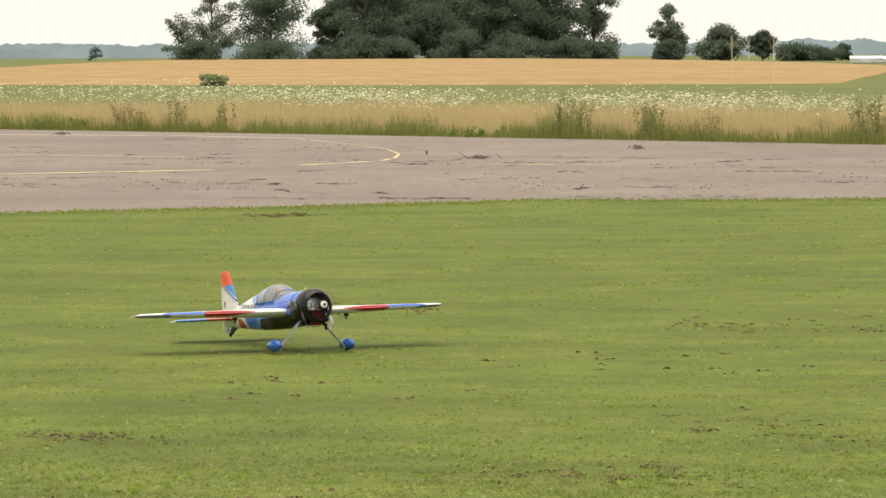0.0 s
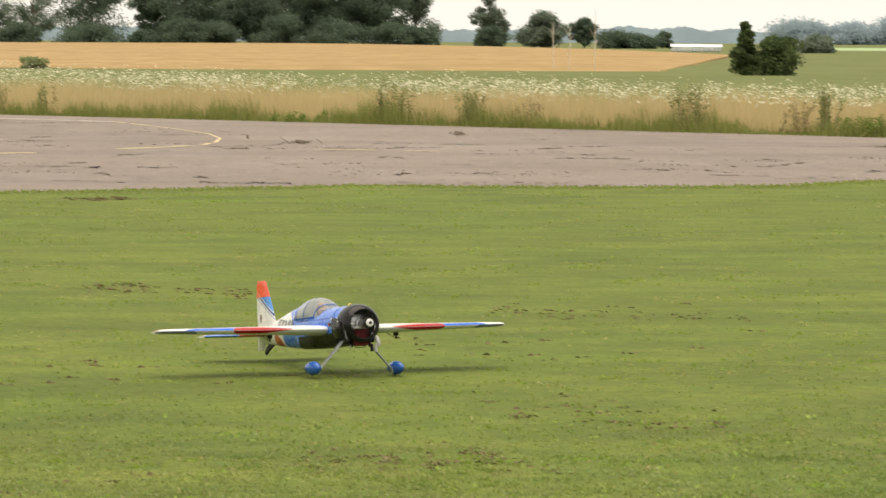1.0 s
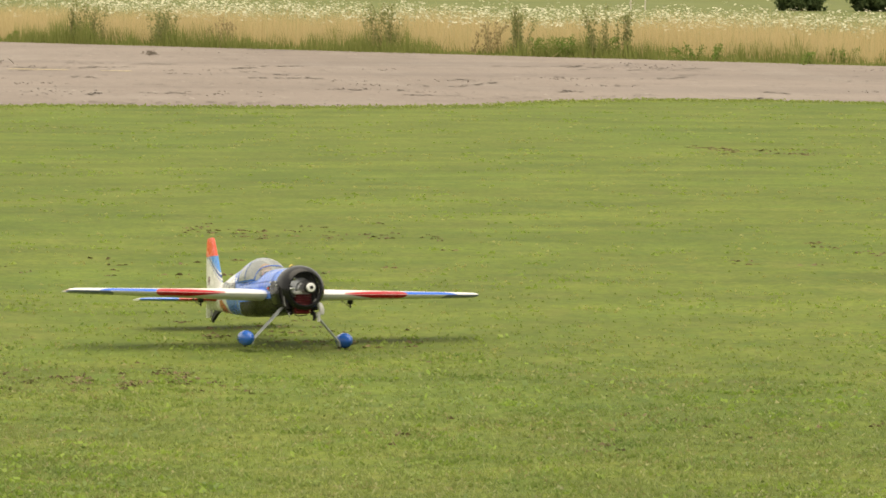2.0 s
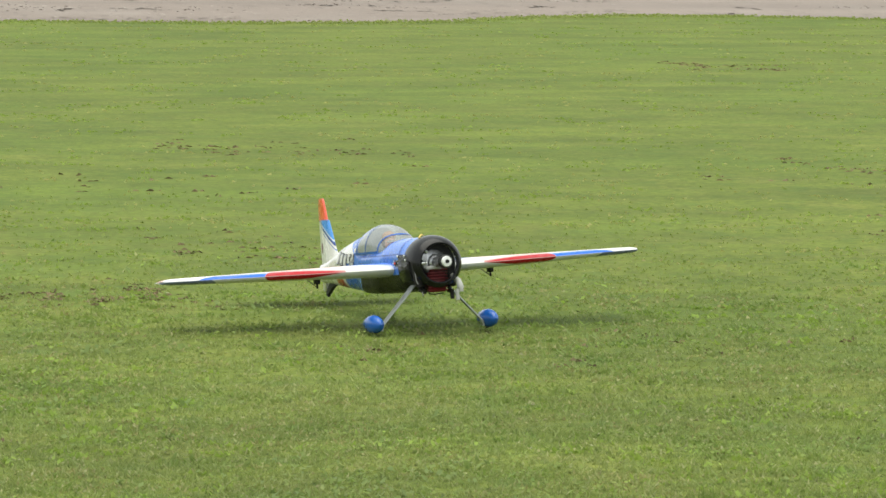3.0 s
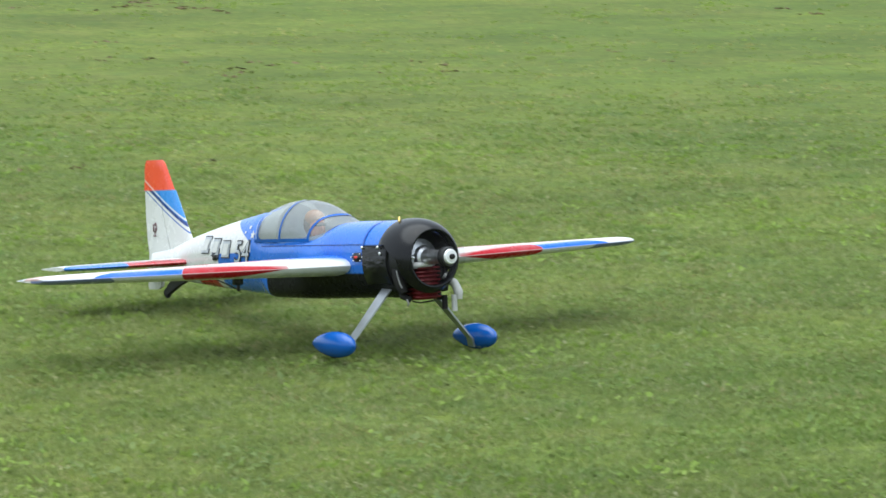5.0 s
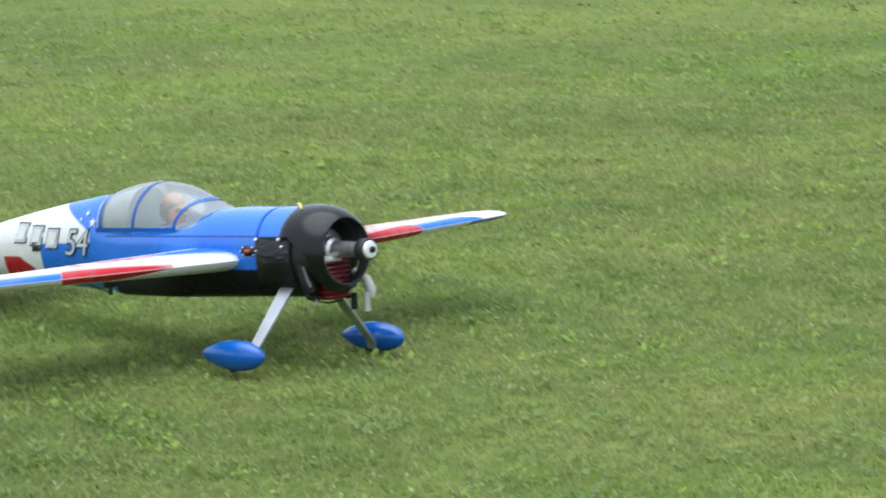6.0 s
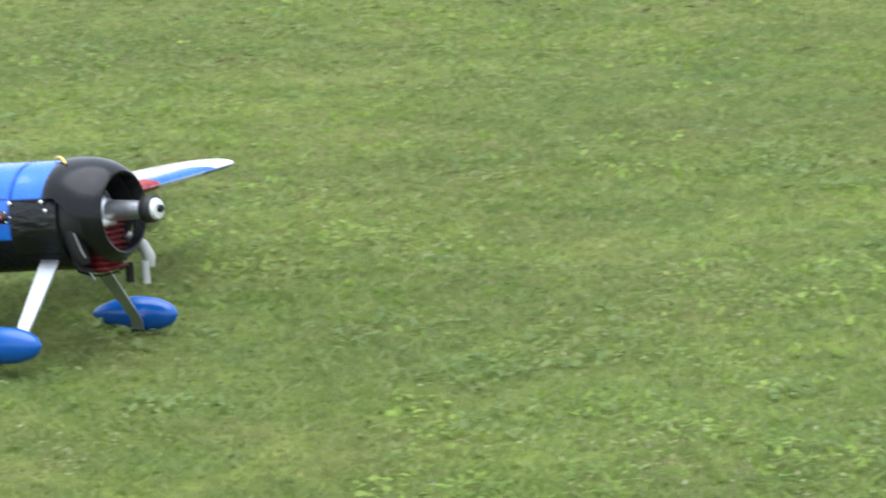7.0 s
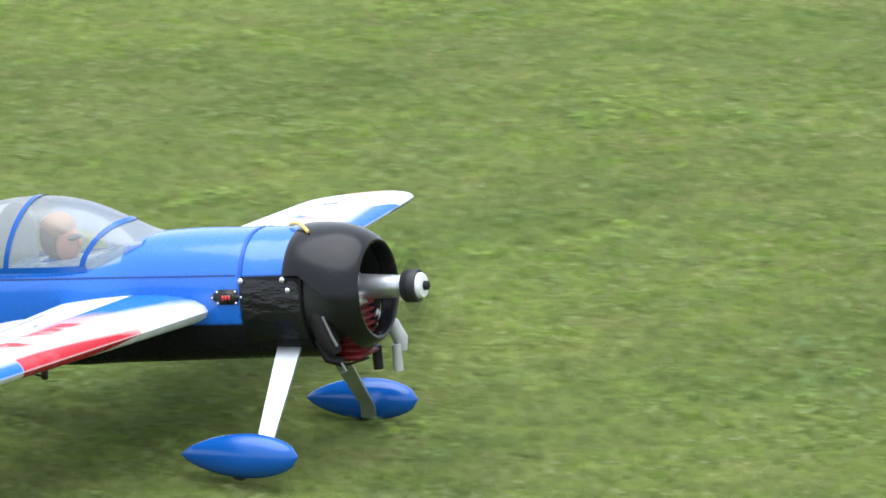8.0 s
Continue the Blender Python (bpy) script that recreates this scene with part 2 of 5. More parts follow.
def mat_wing():
    k = Mat("wing_film", 0.4, 0, 0.14)
    n = gloss_paint(k, 0.0)
    x, y, z = k.xyz()
    M = k.math
    s = M("ABSOLUTE", y)
    d = M("SUBTRACT", M("MULTIPLY", x, -1.0), M("MULTIPLY_ADD", s, 0.11, 0.3))      # distance behind the leading edge
    e = M("SUBTRACT", M("MULTIPLY", x, -1.0), s)                                    # diagonal from root to tip
    no = lambda v: M("SUBTRACT", 1.0, v)
    both = lambda *v: v[0] if len(v) == 1 else M("MULTIPLY", v[0], both(*v[1:]))
    c = k.mix(k.ramp(n, [(0.3, (0, 0, 0)), (0.75, (0.2, 0.2, 0.2))]), WHITE, (0.66, 0.66, 0.64))
    zr = M("MULTIPLY_ADD", s, -0.013, M("ADD", z, 0.017))                            # height over the chord line
    up = soft(k, zr, 0.0)

    def ease(v, lo, hi):
        n = k.node("ShaderNodeMapRange")
        n.inputs["From Min"].default_value, n.inputs["From Max"].default_value = lo, hi
        k.link(v, n.inputs["Value"])
        return n.outputs[0]

    # blue tapering out from the fuselage over the wing root, brushed into the white ahead of it
    rag = k.noise(14.0, 4.0, 0.7, (0.35, 1, 1))
    brush = M("ADD", M("MULTIPLY_ADD", s, -0.41, d), M("MULTIPLY", rag, 0.03))
    root = both(ease(brush, -0.034, 0.004), no(soft(k, d, 0.124)), no(soft(k, s, 0.34)), up)
    c = k.mix(root, c, (0.03, 0.14, 0.6))
    # leading edge: red from a point, brushed out behind, then blue towards the tip
    inner = M("ADD", s, M("MULTIPLY", zr, 9.0))
    width = M("MINIMUM", M("MULTIPLY_ADD", s, 0.12, -0.032), M("MULTIPLY_ADD", s, 0.02, 0.017))
    past = M("SUBTRACT", d, width)
    cut = soft(k, M("ADD", s, M("MULTIPLY", d, 0.8)), 0.565)
    lower = both(no(up), soft(k, inner, 0.27), soft(k, zr, -0.016))
    red = both(M("MAXIMUM", both(up, no(ease(past, -0.008, 0.004))), lower), soft(k, s, 0.27), no(cut))
    c = k.mix(red, c, RED)
    blush = both(up, soft(k, past, 0.0), no(ease(past, 0.0, 0.055)), soft(k, s, 0.36, 0.1), no(cut))
    c = k.mix(M("MULTIPLY", blush, 0.75), c, (0.62, 0.2, 0.18))
    front = both(up, no(ease(M("MULTIPLY_ADD", s, -0.05, d), -0.02, 0.006)))
    c = k.mix(both(front, cut, no(soft(k, M("ADD", s, M("MULTIPLY", d, 2.2)), 0.8))), c, (0.02, 0.12, 0.56))
    # pale pink rubbed band with ragged red and blue remains along it
    patch = k.noise(22.0, 5.0, 0.75, (0.6, 1, 1))
    lane = both(soft(k, d, 0.05, 0.02), no(soft(k, d, 0.122, 0.01)), soft(k, s, 0.24, 0.06), up)
    c = k.mix(M("MULTIPLY", both(lane, soft(k, patch, 0.42, 0.12)), 0.85), c, (0.6, 0.36, 0.32))
    lane = both(soft(k, d, 0.072, 0.01), no(soft(k, d, 0.112, 0.01)), soft(k, s, 0.3), no(soft(k, s, 0.385, 0.02)), up)
    c = k.mix(both(lane, soft(k, rag, 0.48, 0.08)), c, (0.4, 0.06, 0.07))
    lane = both(soft(k, d, 0.06, 0.02), no(soft(k, d, 0.12, 0.02)), soft(k, s, 0.385), no(soft(k, s, 0.8)), up)
    c = k.mix(both(lane, soft(k, rag, 0.57, 0.04)), c, (0.5, 0.05, 0.05))
    c = k.mix(both(soft(k, d, 0.1), soft(k, s, 0.5), soft(k, patch, 0.6, 0.05), up), c, (0.05, 0.16, 0.55))
    # scrawled dark lines on the rear half
    ell = M("ADD", M("POWER", M("ABSOLUTE", M("DIVIDE", M("SUBTRACT", s, 0.355), 0.06)), 2.0), M("POWER", M("ABSOLUTE", M("DIVIDE", M("SUBTRACT", d, 0.152), 0.016)), 2.0))
    scrawl = both(soft(k, ell, 0.7, 0.2), no(soft(k, ell, 1.05, 0.2)), soft(k, rag, 0.42, 0.1))
    bow = M("ADD", d, M("MULTIPLY", s, 0.09))
    scrawl = M("MAXIMUM", scrawl, both(soft(k, bow, 0.221), no(soft(k, bow, 0.228)), soft(k, s, 0.18), no(soft(k, s, 0.42))))
    c = k.mix(M("MULTIPLY", both(scrawl, up), 0.8), c, (0.14, 0.1, 0.14))
    tip = both(soft(k, M("ADD", s, M("MULTIPLY", zr, -2.0)), 0.765), no(soft(k, zr, 0.001)), no(soft(k, d, 0.09)))
    c = k.mix(M("MULTIPLY", tip, 0.85), c, (0.05, 0.08, 0.22))
    grime = k.noise(7.0, 5.0, 0.7, (1, 0.5, 1))
    c = k.mix(k.ramp(grime, [(0.55, (0, 0, 0)), (0.75, (0.3, 0.3, 0.3))]), c, (0.3, 0.3, 0.32))
    return k.color(c)


def mat_fin():
    k = Mat("fin_film", 0.3)
    n = gloss_paint(k)
    x, y, z = k.xyz()
    M = k.math
    c = k.mix(k.ramp(n, [(0.3, (0, 0, 0)), (0.75, (0.2, 0.2, 0.2))]), WHITE, (0.65, 0.65, 0.63))
    edge = M("ADD", z, M("MULTIPLY", x, 0.545))                                      # sweeping line from rear top to front foot
    band = lambda lo, hi: M("MULTIPLY", soft(k, edge, lo, 0.002), M("SUBTRACT", 1.0, soft(k, edge, hi, 0.002)))
    c = k.mix(soft(k, edge, -0.567), c, (0.05, 0.25, 0.68))
    c = k.mix(band(-0.57, -0.56), c, (0.015, 0.04, 0.2))
    c = k.mix(band(-0.558, -0.553), c, WHITE)
    c = k.mix(band(-0.583, -0.579), c, (0.05, 0.12, 0.42))
    c = k.mix(soft(k, z, 0.195), c, (0.75, 0.07, 0.025))
    c = k.mix(M("MULTIPLY", soft(k, z, 0.195), band(-0.556, -0.551)), c, (0.75, 0.45, 0.42))
    return k.color(c)


def mat_stab():
    k = Mat("stabiliser_film", 0.3)
    n = gloss_paint(k)
    x, y, z = k.xyz()
    M = k.math
    s = M("ABSOLUTE", y)
    c = k.mix(0.0, WHITE, WHITE)
    d = M("SUBTRACT", M("MULTIPLY", x, -1.0), M("MULTIPLY_ADD", s, 0.22, 1.168))      # distance behind the leading edge
    lead = M("SUBTRACT", 1.0, soft(k, d, 0.035))
    c = k.mix(M("MULTIPLY", lead, M("SUBTRACT", 1.0, soft(k, s, 0.2))), c, RED)
    c = k.mix(M("MULTIPLY", lead, soft(k, s, 0.2)), c, BLUE)
    return k.color(c)


def mat_canopy():
    k = Mat("canopy_plastic", 0.08)
    nt = k.nt
    tr = k.node("ShaderNodeBsdfTransparent")
    tr.inputs["Color"].default_value = (0.93, 0.95, 0.94, 1)
    gl = k.node("ShaderNodeBsdfGlossy")
    gl.inputs["Roughness"].default_value = 0.2
    fr = k.node("ShaderNodeFresnel")
    fr.inputs["IOR"].default_value = 1.75
    df = k.node("ShaderNodeBsdfDiffuse")
    df.inputs["Color"].default_value = (0.5, 0.51, 0.46, 1)
    m1, m2 = k.node("ShaderNodeMixShader"), k.node("ShaderNodeMixShader")
    m1.inputs[0].default_value = 0.24
    k.link(tr.outputs[0], m1.inputs[1])
    k.link(df.outputs[0], m1.inputs[2])
    k.link(fr.outputs[0], m2.inputs[0])
    k.link(m1.outputs[0], m2.inputs[1])
    k.link(gl.outputs[0], m2.inputs[2])
    k.link(m2.outputs[0], nt.nodes["Material Output"].inputs["Surface"])
    return k.m


TURF, ASPHALT = mat_turf(), mat_asphalt()
LEAF_LOW = mat_foliage("low_bush_leaves", (0.17, 0.21, 0.1), (0.3, 0.34, 0.17), 0.5)
BLADES = mat_blades("turf_blades", (0.2, 0.25, 0.085), (0.31, 0.37, 0.14), (0.56, 0.53, 0.32), 0.42, 0.5)
FAR_BLADES = mat_blades("far_turf_blades", (0.22, 0.28, 0.065), (0.28, 0.34, 0.09), (0.38, 0.4, 0.14), 0.5, 0.5)
FAR_CLOVER = mat_blades("far_clover_leaves", (0.22, 0.31, 0.055), (0.27, 0.37, 0.07), (0.32, 0.4, 0.09), 0.7, 0.5)
FAR_THATCH = mat_blades("far_dry_thatch", (0.34, 0.32, 0.11), (0.42, 0.4, 0.16), (0.5, 0.46, 0.2), 0.7, 0.5)
SPECK = mat_blades("yellow_green_leaves", (0.21, 0.32, 0.05), (0.28, 0.4, 0.065), (0.36, 0.46, 0.11), 0.66)
BIT = mat_blades("bleached_bits", (0.36, 0.34, 0.18), (0.4, 0.38, 0.21), (0.54, 0.52, 0.36), 0.55)
CLOVER = mat_blades("clover_leaves", (0.13, 0.22, 0.055), (0.2, 0.31, 0.072), (0.28, 0.38, 0.09), 0.38)
PLANTAIN = mat_blades("plantain_leaves", (0.13, 0.205, 0.075), (0.18, 0.26, 0.095), (0.24, 0.31, 0.12), 0.5, 0.45)
DARK_LEAF = mat_blades("dark_leaves", (0.07, 0.09, 0.03), (0.095, 0.12, 0.04), (0.14, 0.14, 0.06), 0.7, 0.3)
THATCH = mat_blades("dry_thatch", (0.25, 0.22, 0.09), (0.36, 0.33, 0.15), (0.5, 0.46, 0.26), 0.65)
SOIL = plain("bare_soil", (0.15, 0.112, 0.06), 0.95, vary=0.4, scale=9.0)
CRACK = plain("crack_soil", (0.1, 0.082, 0.066), 0.95, vary=0.5, scale=5.0)
LINE_PAINT = plain("road_paint", (0.5, 0.41, 0.23), 0.8, vary=0.25, scale=3.0)
LINE_WHITE = plain("old_white_paint", (0.45, 0.42, 0.36), 0.8, vary=0.25, scale=3.0)
WHEAT = mat_field("ripe_wheat", (0.235, 0.155, 0.068), (0.355, 0.248, 0.12))
GREEN_FIELD = mat_field("green_crop", (0.098, 0.115, 0.04), (0.135, 0.15, 0.056))
PALE_FIELD = mat_field("pale_far_field", (0.25, 0.33, 0.17), (0.3, 0.38, 0.2))
LEAF_DARK = mat_foliage("tree_leaves", (0.082, 0.12, 0.084), (0.132, 0.175, 0.125), 0.4)
LEAF_AIRY = mat_foliage("light_tree_leaves", (0.125, 0.165, 0.125), (0.21, 0.25, 0.19), 0.4)
LEAF_BUSH = mat_foliage("bush_leaves", (0.05, 0.08, 0.035), (0.12, 0.155, 0.065))
# pale blue-grey leaves: the haze of distance is painted into this colour
LEAF_FAR = mat_foliage("haze_tinted_leaves", (0.34, 0.42, 0.46), (0.42, 0.5, 0.54), 0.5)
DEAD_WOOD = plain("dead_wood", (0.55, 0.5, 0.42), 0.9, vary=0.2, scale=6.0)
BARK = plain("bark", (0.12, 0.1, 0.08), 0.9, vary=0.4, scale=4.0)
STRAW = mat_foliage("dry_grass", (0.5, 0.385, 0.2), (0.64, 0.51, 0.29), 0.5)
VERGE = mat_foliage("verge_grass", (0.15, 0.18, 0.05), (0.28, 0.3, 0.1), 0.5)
STALK = mat_foliage("green_stalks", (0.34, 0.32, 0.15), (0.46, 0.41, 0.22), 0.5)
UMBEL = mat_foliage("white_umbels", (0.5, 0.48, 0.34), (0.75, 0.73, 0.58))
WEED = mat_foliage("weed_leaves", (0.16, 0.18, 0.075), (0.27, 0.28, 0.12), 0.45)
LUSH = mat_foliage("lush_weed_leaves", (0.11, 0.17, 0.035), (0.2, 0.27, 0.07), 0.45)
DRY_WEED = mat_foliage("withered_leaves", (0.24, 0.19, 0.1), (0.36, 0.29, 0.16), 0.45)
# aerial haze over the ridge, put into its base colour as pale blue
HILL = plain("haze_tinted_woods", (0.37, 0.46, 0.55), 1.0, vary=0.16, scale=0.02, spec=0.0)
SHED_WHITE = plain("white_sheet_metal", (0.8, 0.8, 0.8), 0.6, vary=0.05)
SHED_ROOF = plain("pale_roof", (0.6, 0.62, 0.64), 0.6, vary=0.08)

FUSELAGE, WING, FIN, STAB, CANOPY = mat_fuselage(), mat_wing(), mat_fin(), mat_stab(), mat_canopy()
BLUE_PAINT = plain("blue_paint", (0.009, 0.078, 0.33), 0.18, vary=0.15, scale=12)
BLACK_GLOSS = plain("black_cowl", (0.007, 0.007, 0.008), 0.22, spec=0.28, vary=0.5, scale=9)
BLACK_MATT = plain("black_plastic", (0.015, 0.015, 0.015), 0.55)
def mat_tape():
    k = Mat("black_tape", 0.22, 0, 0.45)
    w = k.noise(17.0, 4.0, 0.6, (1, 1, 2.4))
    k.bump(w, 0.55, 0.012)
    return k.color((0.008, 0.008, 0.009))


BLACK_TAPE = mat_tape()
ALU = plain("aluminium", (0.72, 0.73, 0.75), 0.35, 0.9, vary=0.1)
STRUT = plain("satin_strut", (0.42, 0.44, 0.46), 0.36, 0.85, vary=0.08)
STEEL_DARK = plain("dark_metal", (0.014, 0.013, 0.012), 0.6, 0.0, spec=0.2, vary=0.4)
STEEL_MID = plain("dull_steel", (0.25, 0.25, 0.24), 0.5, 0.5)
NUT = plain("satin_nut", (0.74, 0.74, 0.73), 0.4, 0.25, vary=0.08)
RED_ENGINE = plain("red_fins", (0.13, 0.008, 0.01), 0.45, 0.2, vary=0.4)
PALE_METAL = plain("pale_metal", (0.44, 0.44, 0.42), 0.45, 0.2)
WHITE_PLASTIC = plain("white_plastic", (0.6, 0.6, 0.58), 0.4)
RED_LED = plain("red_switch", (0.75, 0.05, 0.03), 0.4)
YELLOW = plain("yellow_tube", (0.7, 0.5, 0.12), 0.5)
RUBBER = plain("rubber", (0.02, 0.02, 0.02), 0.8)
TAN = plain("tan_cap", (0.25, 0.105, 0.034), 0.7)
BROWN = plain("brown_cap", (0.035, 0.013, 0.008), 0.7)
SKIN = plain("painted_skin", (0.38, 0.14, 0.085), 0.6)
GREY_INK = plain("silver_ink", (0.45, 0.47, 0.5), 0.5)
EMBLEM_INK = plain("brown_ink", (0.16, 0.1, 0.1), 0.5)
DARK_INK = plain("dark_ink", (0.03, 0.03, 0.035), 0.5)


# ---- mesh helpers ----
def big_mesh(name, co, size, mat):
    """A mesh of separate polygons with `size` corners each, from an (n*size, 3) array."""
    n = len(co) // size
    me = bpy.data.meshes.new(name)
    me.vertices.add(len(co))
    me.vertices.foreach_set("co", np.ascontiguousarray(co, dtype=np.float32).ravel())
    me.loops.add(len(co))
    me.loops.foreach_set("vertex_index", np.arange(len(co), dtype=np.int32))
    me.polygons.add(n)
    me.polygons.foreach_set("loop_start", np.arange(n, dtype=np.int32) * size)
    me.update(calc_edges=True)
    me.materials.append(mat)
    return me


def part(name, bm, material, parent, label=""):
    """Link a bmesh as one mesh object under a thing or a part."""
    bmesh.ops.recalc_face_normals(bm, faces=bm.faces)
    for e in bm.edges:
        e.smooth = e.is_boundary or e.calc_face_angle(0) < radians(38)
    me = bpy.data.meshes.new(name)
    bm.to_mesh(me)
    bm.free()
    for m in material if isinstance(material, (list, tuple)) else [material]:
        me.materials.append(m)
    me.polygons.foreach_set("use_smooth", [True] * len(me.polygons))
    ob = new(name, me)
    ob.parent = parent
    if label:
        ob["label"] = label
    return ob


def loft(rings, closed=True, caps=(True, True), mat=0, bm=None):
    bm = bm or bmesh.new()
    rows = [[bm.verts.new(p) for p in r] for r in rings]
    n = len(rows[0])
    for a, b in zip(rows, rows[1:]):
        for i in range(n if closed else n - 1):
            f = bm.faces.new((a[i], a[(i + 1) % n], b[(i + 1) % n], b[i]))
            f.material_index = mat
    for row, want in zip((rows[0], rows[-1]), caps):
        if want:
            bm.faces.new(row).material_index = mat
    return bm


def spline(keys, x):
    """Smooth interpolation of rows (x, a, b, ...) at x."""
    keys = sorted(keys)
    xs = [k[0] for k in keys]
    x = min(max(x, xs[0]), xs[-1])
    i = min(max(sum(1 for v in xs if v <= x) - 1, 0), len(xs) - 2)
    u = (x - xs[i]) / (xs[i + 1] - xs[i])
    out = []
    for j in range(1, len(keys[0])):
        p1, p2 = keys[i][j], keys[i + 1][j]
        h = xs[i + 1] - xs[i]
        m1 = (p2 - keys[i - 1][j]) / (xs[i + 1] - xs[i - 1]) * h if i > 0 else (p2 - p1)
        m2 = (keys[i + 2][j] - p1) / (xs[i + 2] - xs[i]) * h if i + 2 < len(xs) else (p2 - p1)
        u2, u3 = u * u, u * u * u
        out.append((2 * u3 - 3 * u2 + 1) * p1 + (u3 - 2 * u2 + u) * m1 + (-2 * u3 + 3 * u2) * p2 + (u3 - u2) * m2)
    return out


def lathe_x(profile, center=(0, 0), n=32, sy=1.0, bm=None, mat=0, caps=(False, False)):
    """Profile rows (x, r) turned about the x axis through (y, z) = center."""
    rings = [[(x, center[0] + sy * r * math.cos(2 * math.pi * i / n), center[1] + r * math.sin(2 * math.pi * i / n)) for i in range(n)] for x, r in profile]
    return loft(rings, True, caps, mat, bm)


def tube(points, r, n=10, bm=None, mat=0, flat=1.0, side=Vector((0, 1, 0))):
    """A tube along points; flat squeezes it across `side`."""
    pts = [Vector(p) for p in points]
    rings = []
    for i, p in enumerate(pts):
        d = (pts[min(i + 1, len(pts) - 1)] - pts[max(i - 1, 0)]).normalized()
        a = d.cross(side).normalized() if abs(d.dot(side)) < 0.95 else d.cross(Vector((1, 0, 0))).normalized()
        b = d.cross(a).normalized()
        rr = r[i] if isinstance(r, (list, tuple)) else r
        rings.append([p + a * rr * math.cos(2 * math.pi * k / n) + b * rr * flat * math.sin(2 * math.pi * k / n) for k in range(n)])
    return loft(rings, True, (True, True), mat, bm)


def slab(bm, lo, hi, bevel=0.0, mat=0):
    """A box from corner to corner, with bevelled edges."""
    r = bmesh.ops.create_cube(bm, size=1.0)["verts"]
    for v in r:
        v.co = Vector(tuple(lo[i] + (v.co[i] + 0.5) * (hi[i] - lo[i]) for i in range(3)))
    faces = {f for v in r for f in v.link_faces}
    for f in faces:
        f.material_index = mat
    if bevel:
        bmesh.ops.bevel(bm, geom=list({e for v in r for e in v.link_edges}), offset=bevel, segments=2, affect="EDGES")
    return bm


def ball(bm, c, r, mat=0, seg=16):
    vs = bmesh.ops.create_uvsphere(bm, u_segments=seg, v_segments=max(6, seg // 2), radius=1.0)["verts"]
    for v in vs:
        v.co = Vector((c[0] + v.co.x * r[0], c[1] + v.co.y * r[1], c[2] + v.co.z * r[2]))
    for f in {f for v in vs for f in v.link_faces}:
        f.material_index = mat
    return bm


def rng(seed):
    return np.random.RandomState(seed)


# ---- ground ----
def blades(name, base, height, width, lean, mat, seed, label, tris=1):
    """Upright thin blades as separate triangles, one 'stuff' object."""
    r = rng(seed)
    n = len(base)
    a = r.uniform(0, 2 * math.pi, n)
    w = width * r.uniform(0.6, 1.4, n)
    side = np.stack([np.cos(a) * w, np.sin(a) * w, np.zeros(n)], 1)
    la = r.uniform(0, 2 * math.pi, n)
    l = lean * r.rand(n) * height
    tip = base + np.stack([np.cos(la) * l, np.sin(la) * l, height], 1)
    co = np.stack([base - side, base + side, tip], 1).reshape(-1, 3)
    return tagged(new(name, big_mesh(name, co, 3, mat)), label, kind="stuff")


NEAR_EDGE = [(-60, 34), (-20, 42), (-4.7, 45.3), (-3.2, 46.1), (-1.7, 46.8), (-0.5, 47.6), (0.7, 48.3), (1.0, 48.7), (2.0, 48.5), (3.4, 48.3), (5.0, 48.6), (6.0, 49.0), (6.9, 50.3), (8.3, 51.4), (9.7, 51.1), (11.0, 50.4), (11.8, 49.5), (12.6, 48.0), (14, 46.8), (20, 46), (30, 45)]


def far_edge(x):
    """The verge side of the runway: y on its straight edge at x."""
    return 86.9 - 1.2 * x if x > -3 else 90.5 - 1.09 * (x + 3)


def poly_object(name, pts, z, mat, kind="structure", label=""):
    bm = bmesh.new()
    f = bm.faces.new([bm.verts.new((x, y, z)) for x, y in pts])
    rim = list(f.verts)
    low = [bm.verts.new((v.co.x, v.co.y, -0.03)) for v in rim]
    for i in range(len(rim)):
        j = (i + 1) % len(rim)
        bm.faces.new((rim[i], rim[j], low[j], low[i]))
    bmesh.ops.triangulate(bm, faces=[f])
    ob = part(name, bm, mat, None)
    return tagged(ob, label, kind=kind)


def ground():
    # one sheet to the horizon
    n = 48
    rings = [[(r * math.cos(2 * math.pi * i / n), r * math.sin(2 * math.pi * i / n), -0.004) for i in range(n)] for r in (0.5, 20, 60, 150, 500, 1500, 4500)]
    tagged(part("ground", loft(rings, True, (True, False)), TURF, None), "mown green airfield turf reaching the horizon", kind="structure")


def runway():
    r = rng(3)
    near = []
    for (x0, y0), (x1, y1) in zip(NEAR_EDGE, NEAR_EDGE[1:]):
        m = max(2, int((x1 - x0) / 0.25))
        for i in range(m):
            u = i / m
            near.append((x0 + (x1 - x0) * u, y0 + (y1 - y0) * u + r.normal(0, 0.1)))
    far = [(x, far_edge(x) + r.normal(0, 0.15)) for x in np.arange(-62, 62, 0.4)][::-1]
    far = [(x, max(y, 15)) for x, y in far if y > NEAR_EDGE[-1][1] + 1 or x < 20]
    poly_object("runway", near + far, 0.0, ASPHALT, label="worn pinkish grey asphalt runway with cracks and patches")


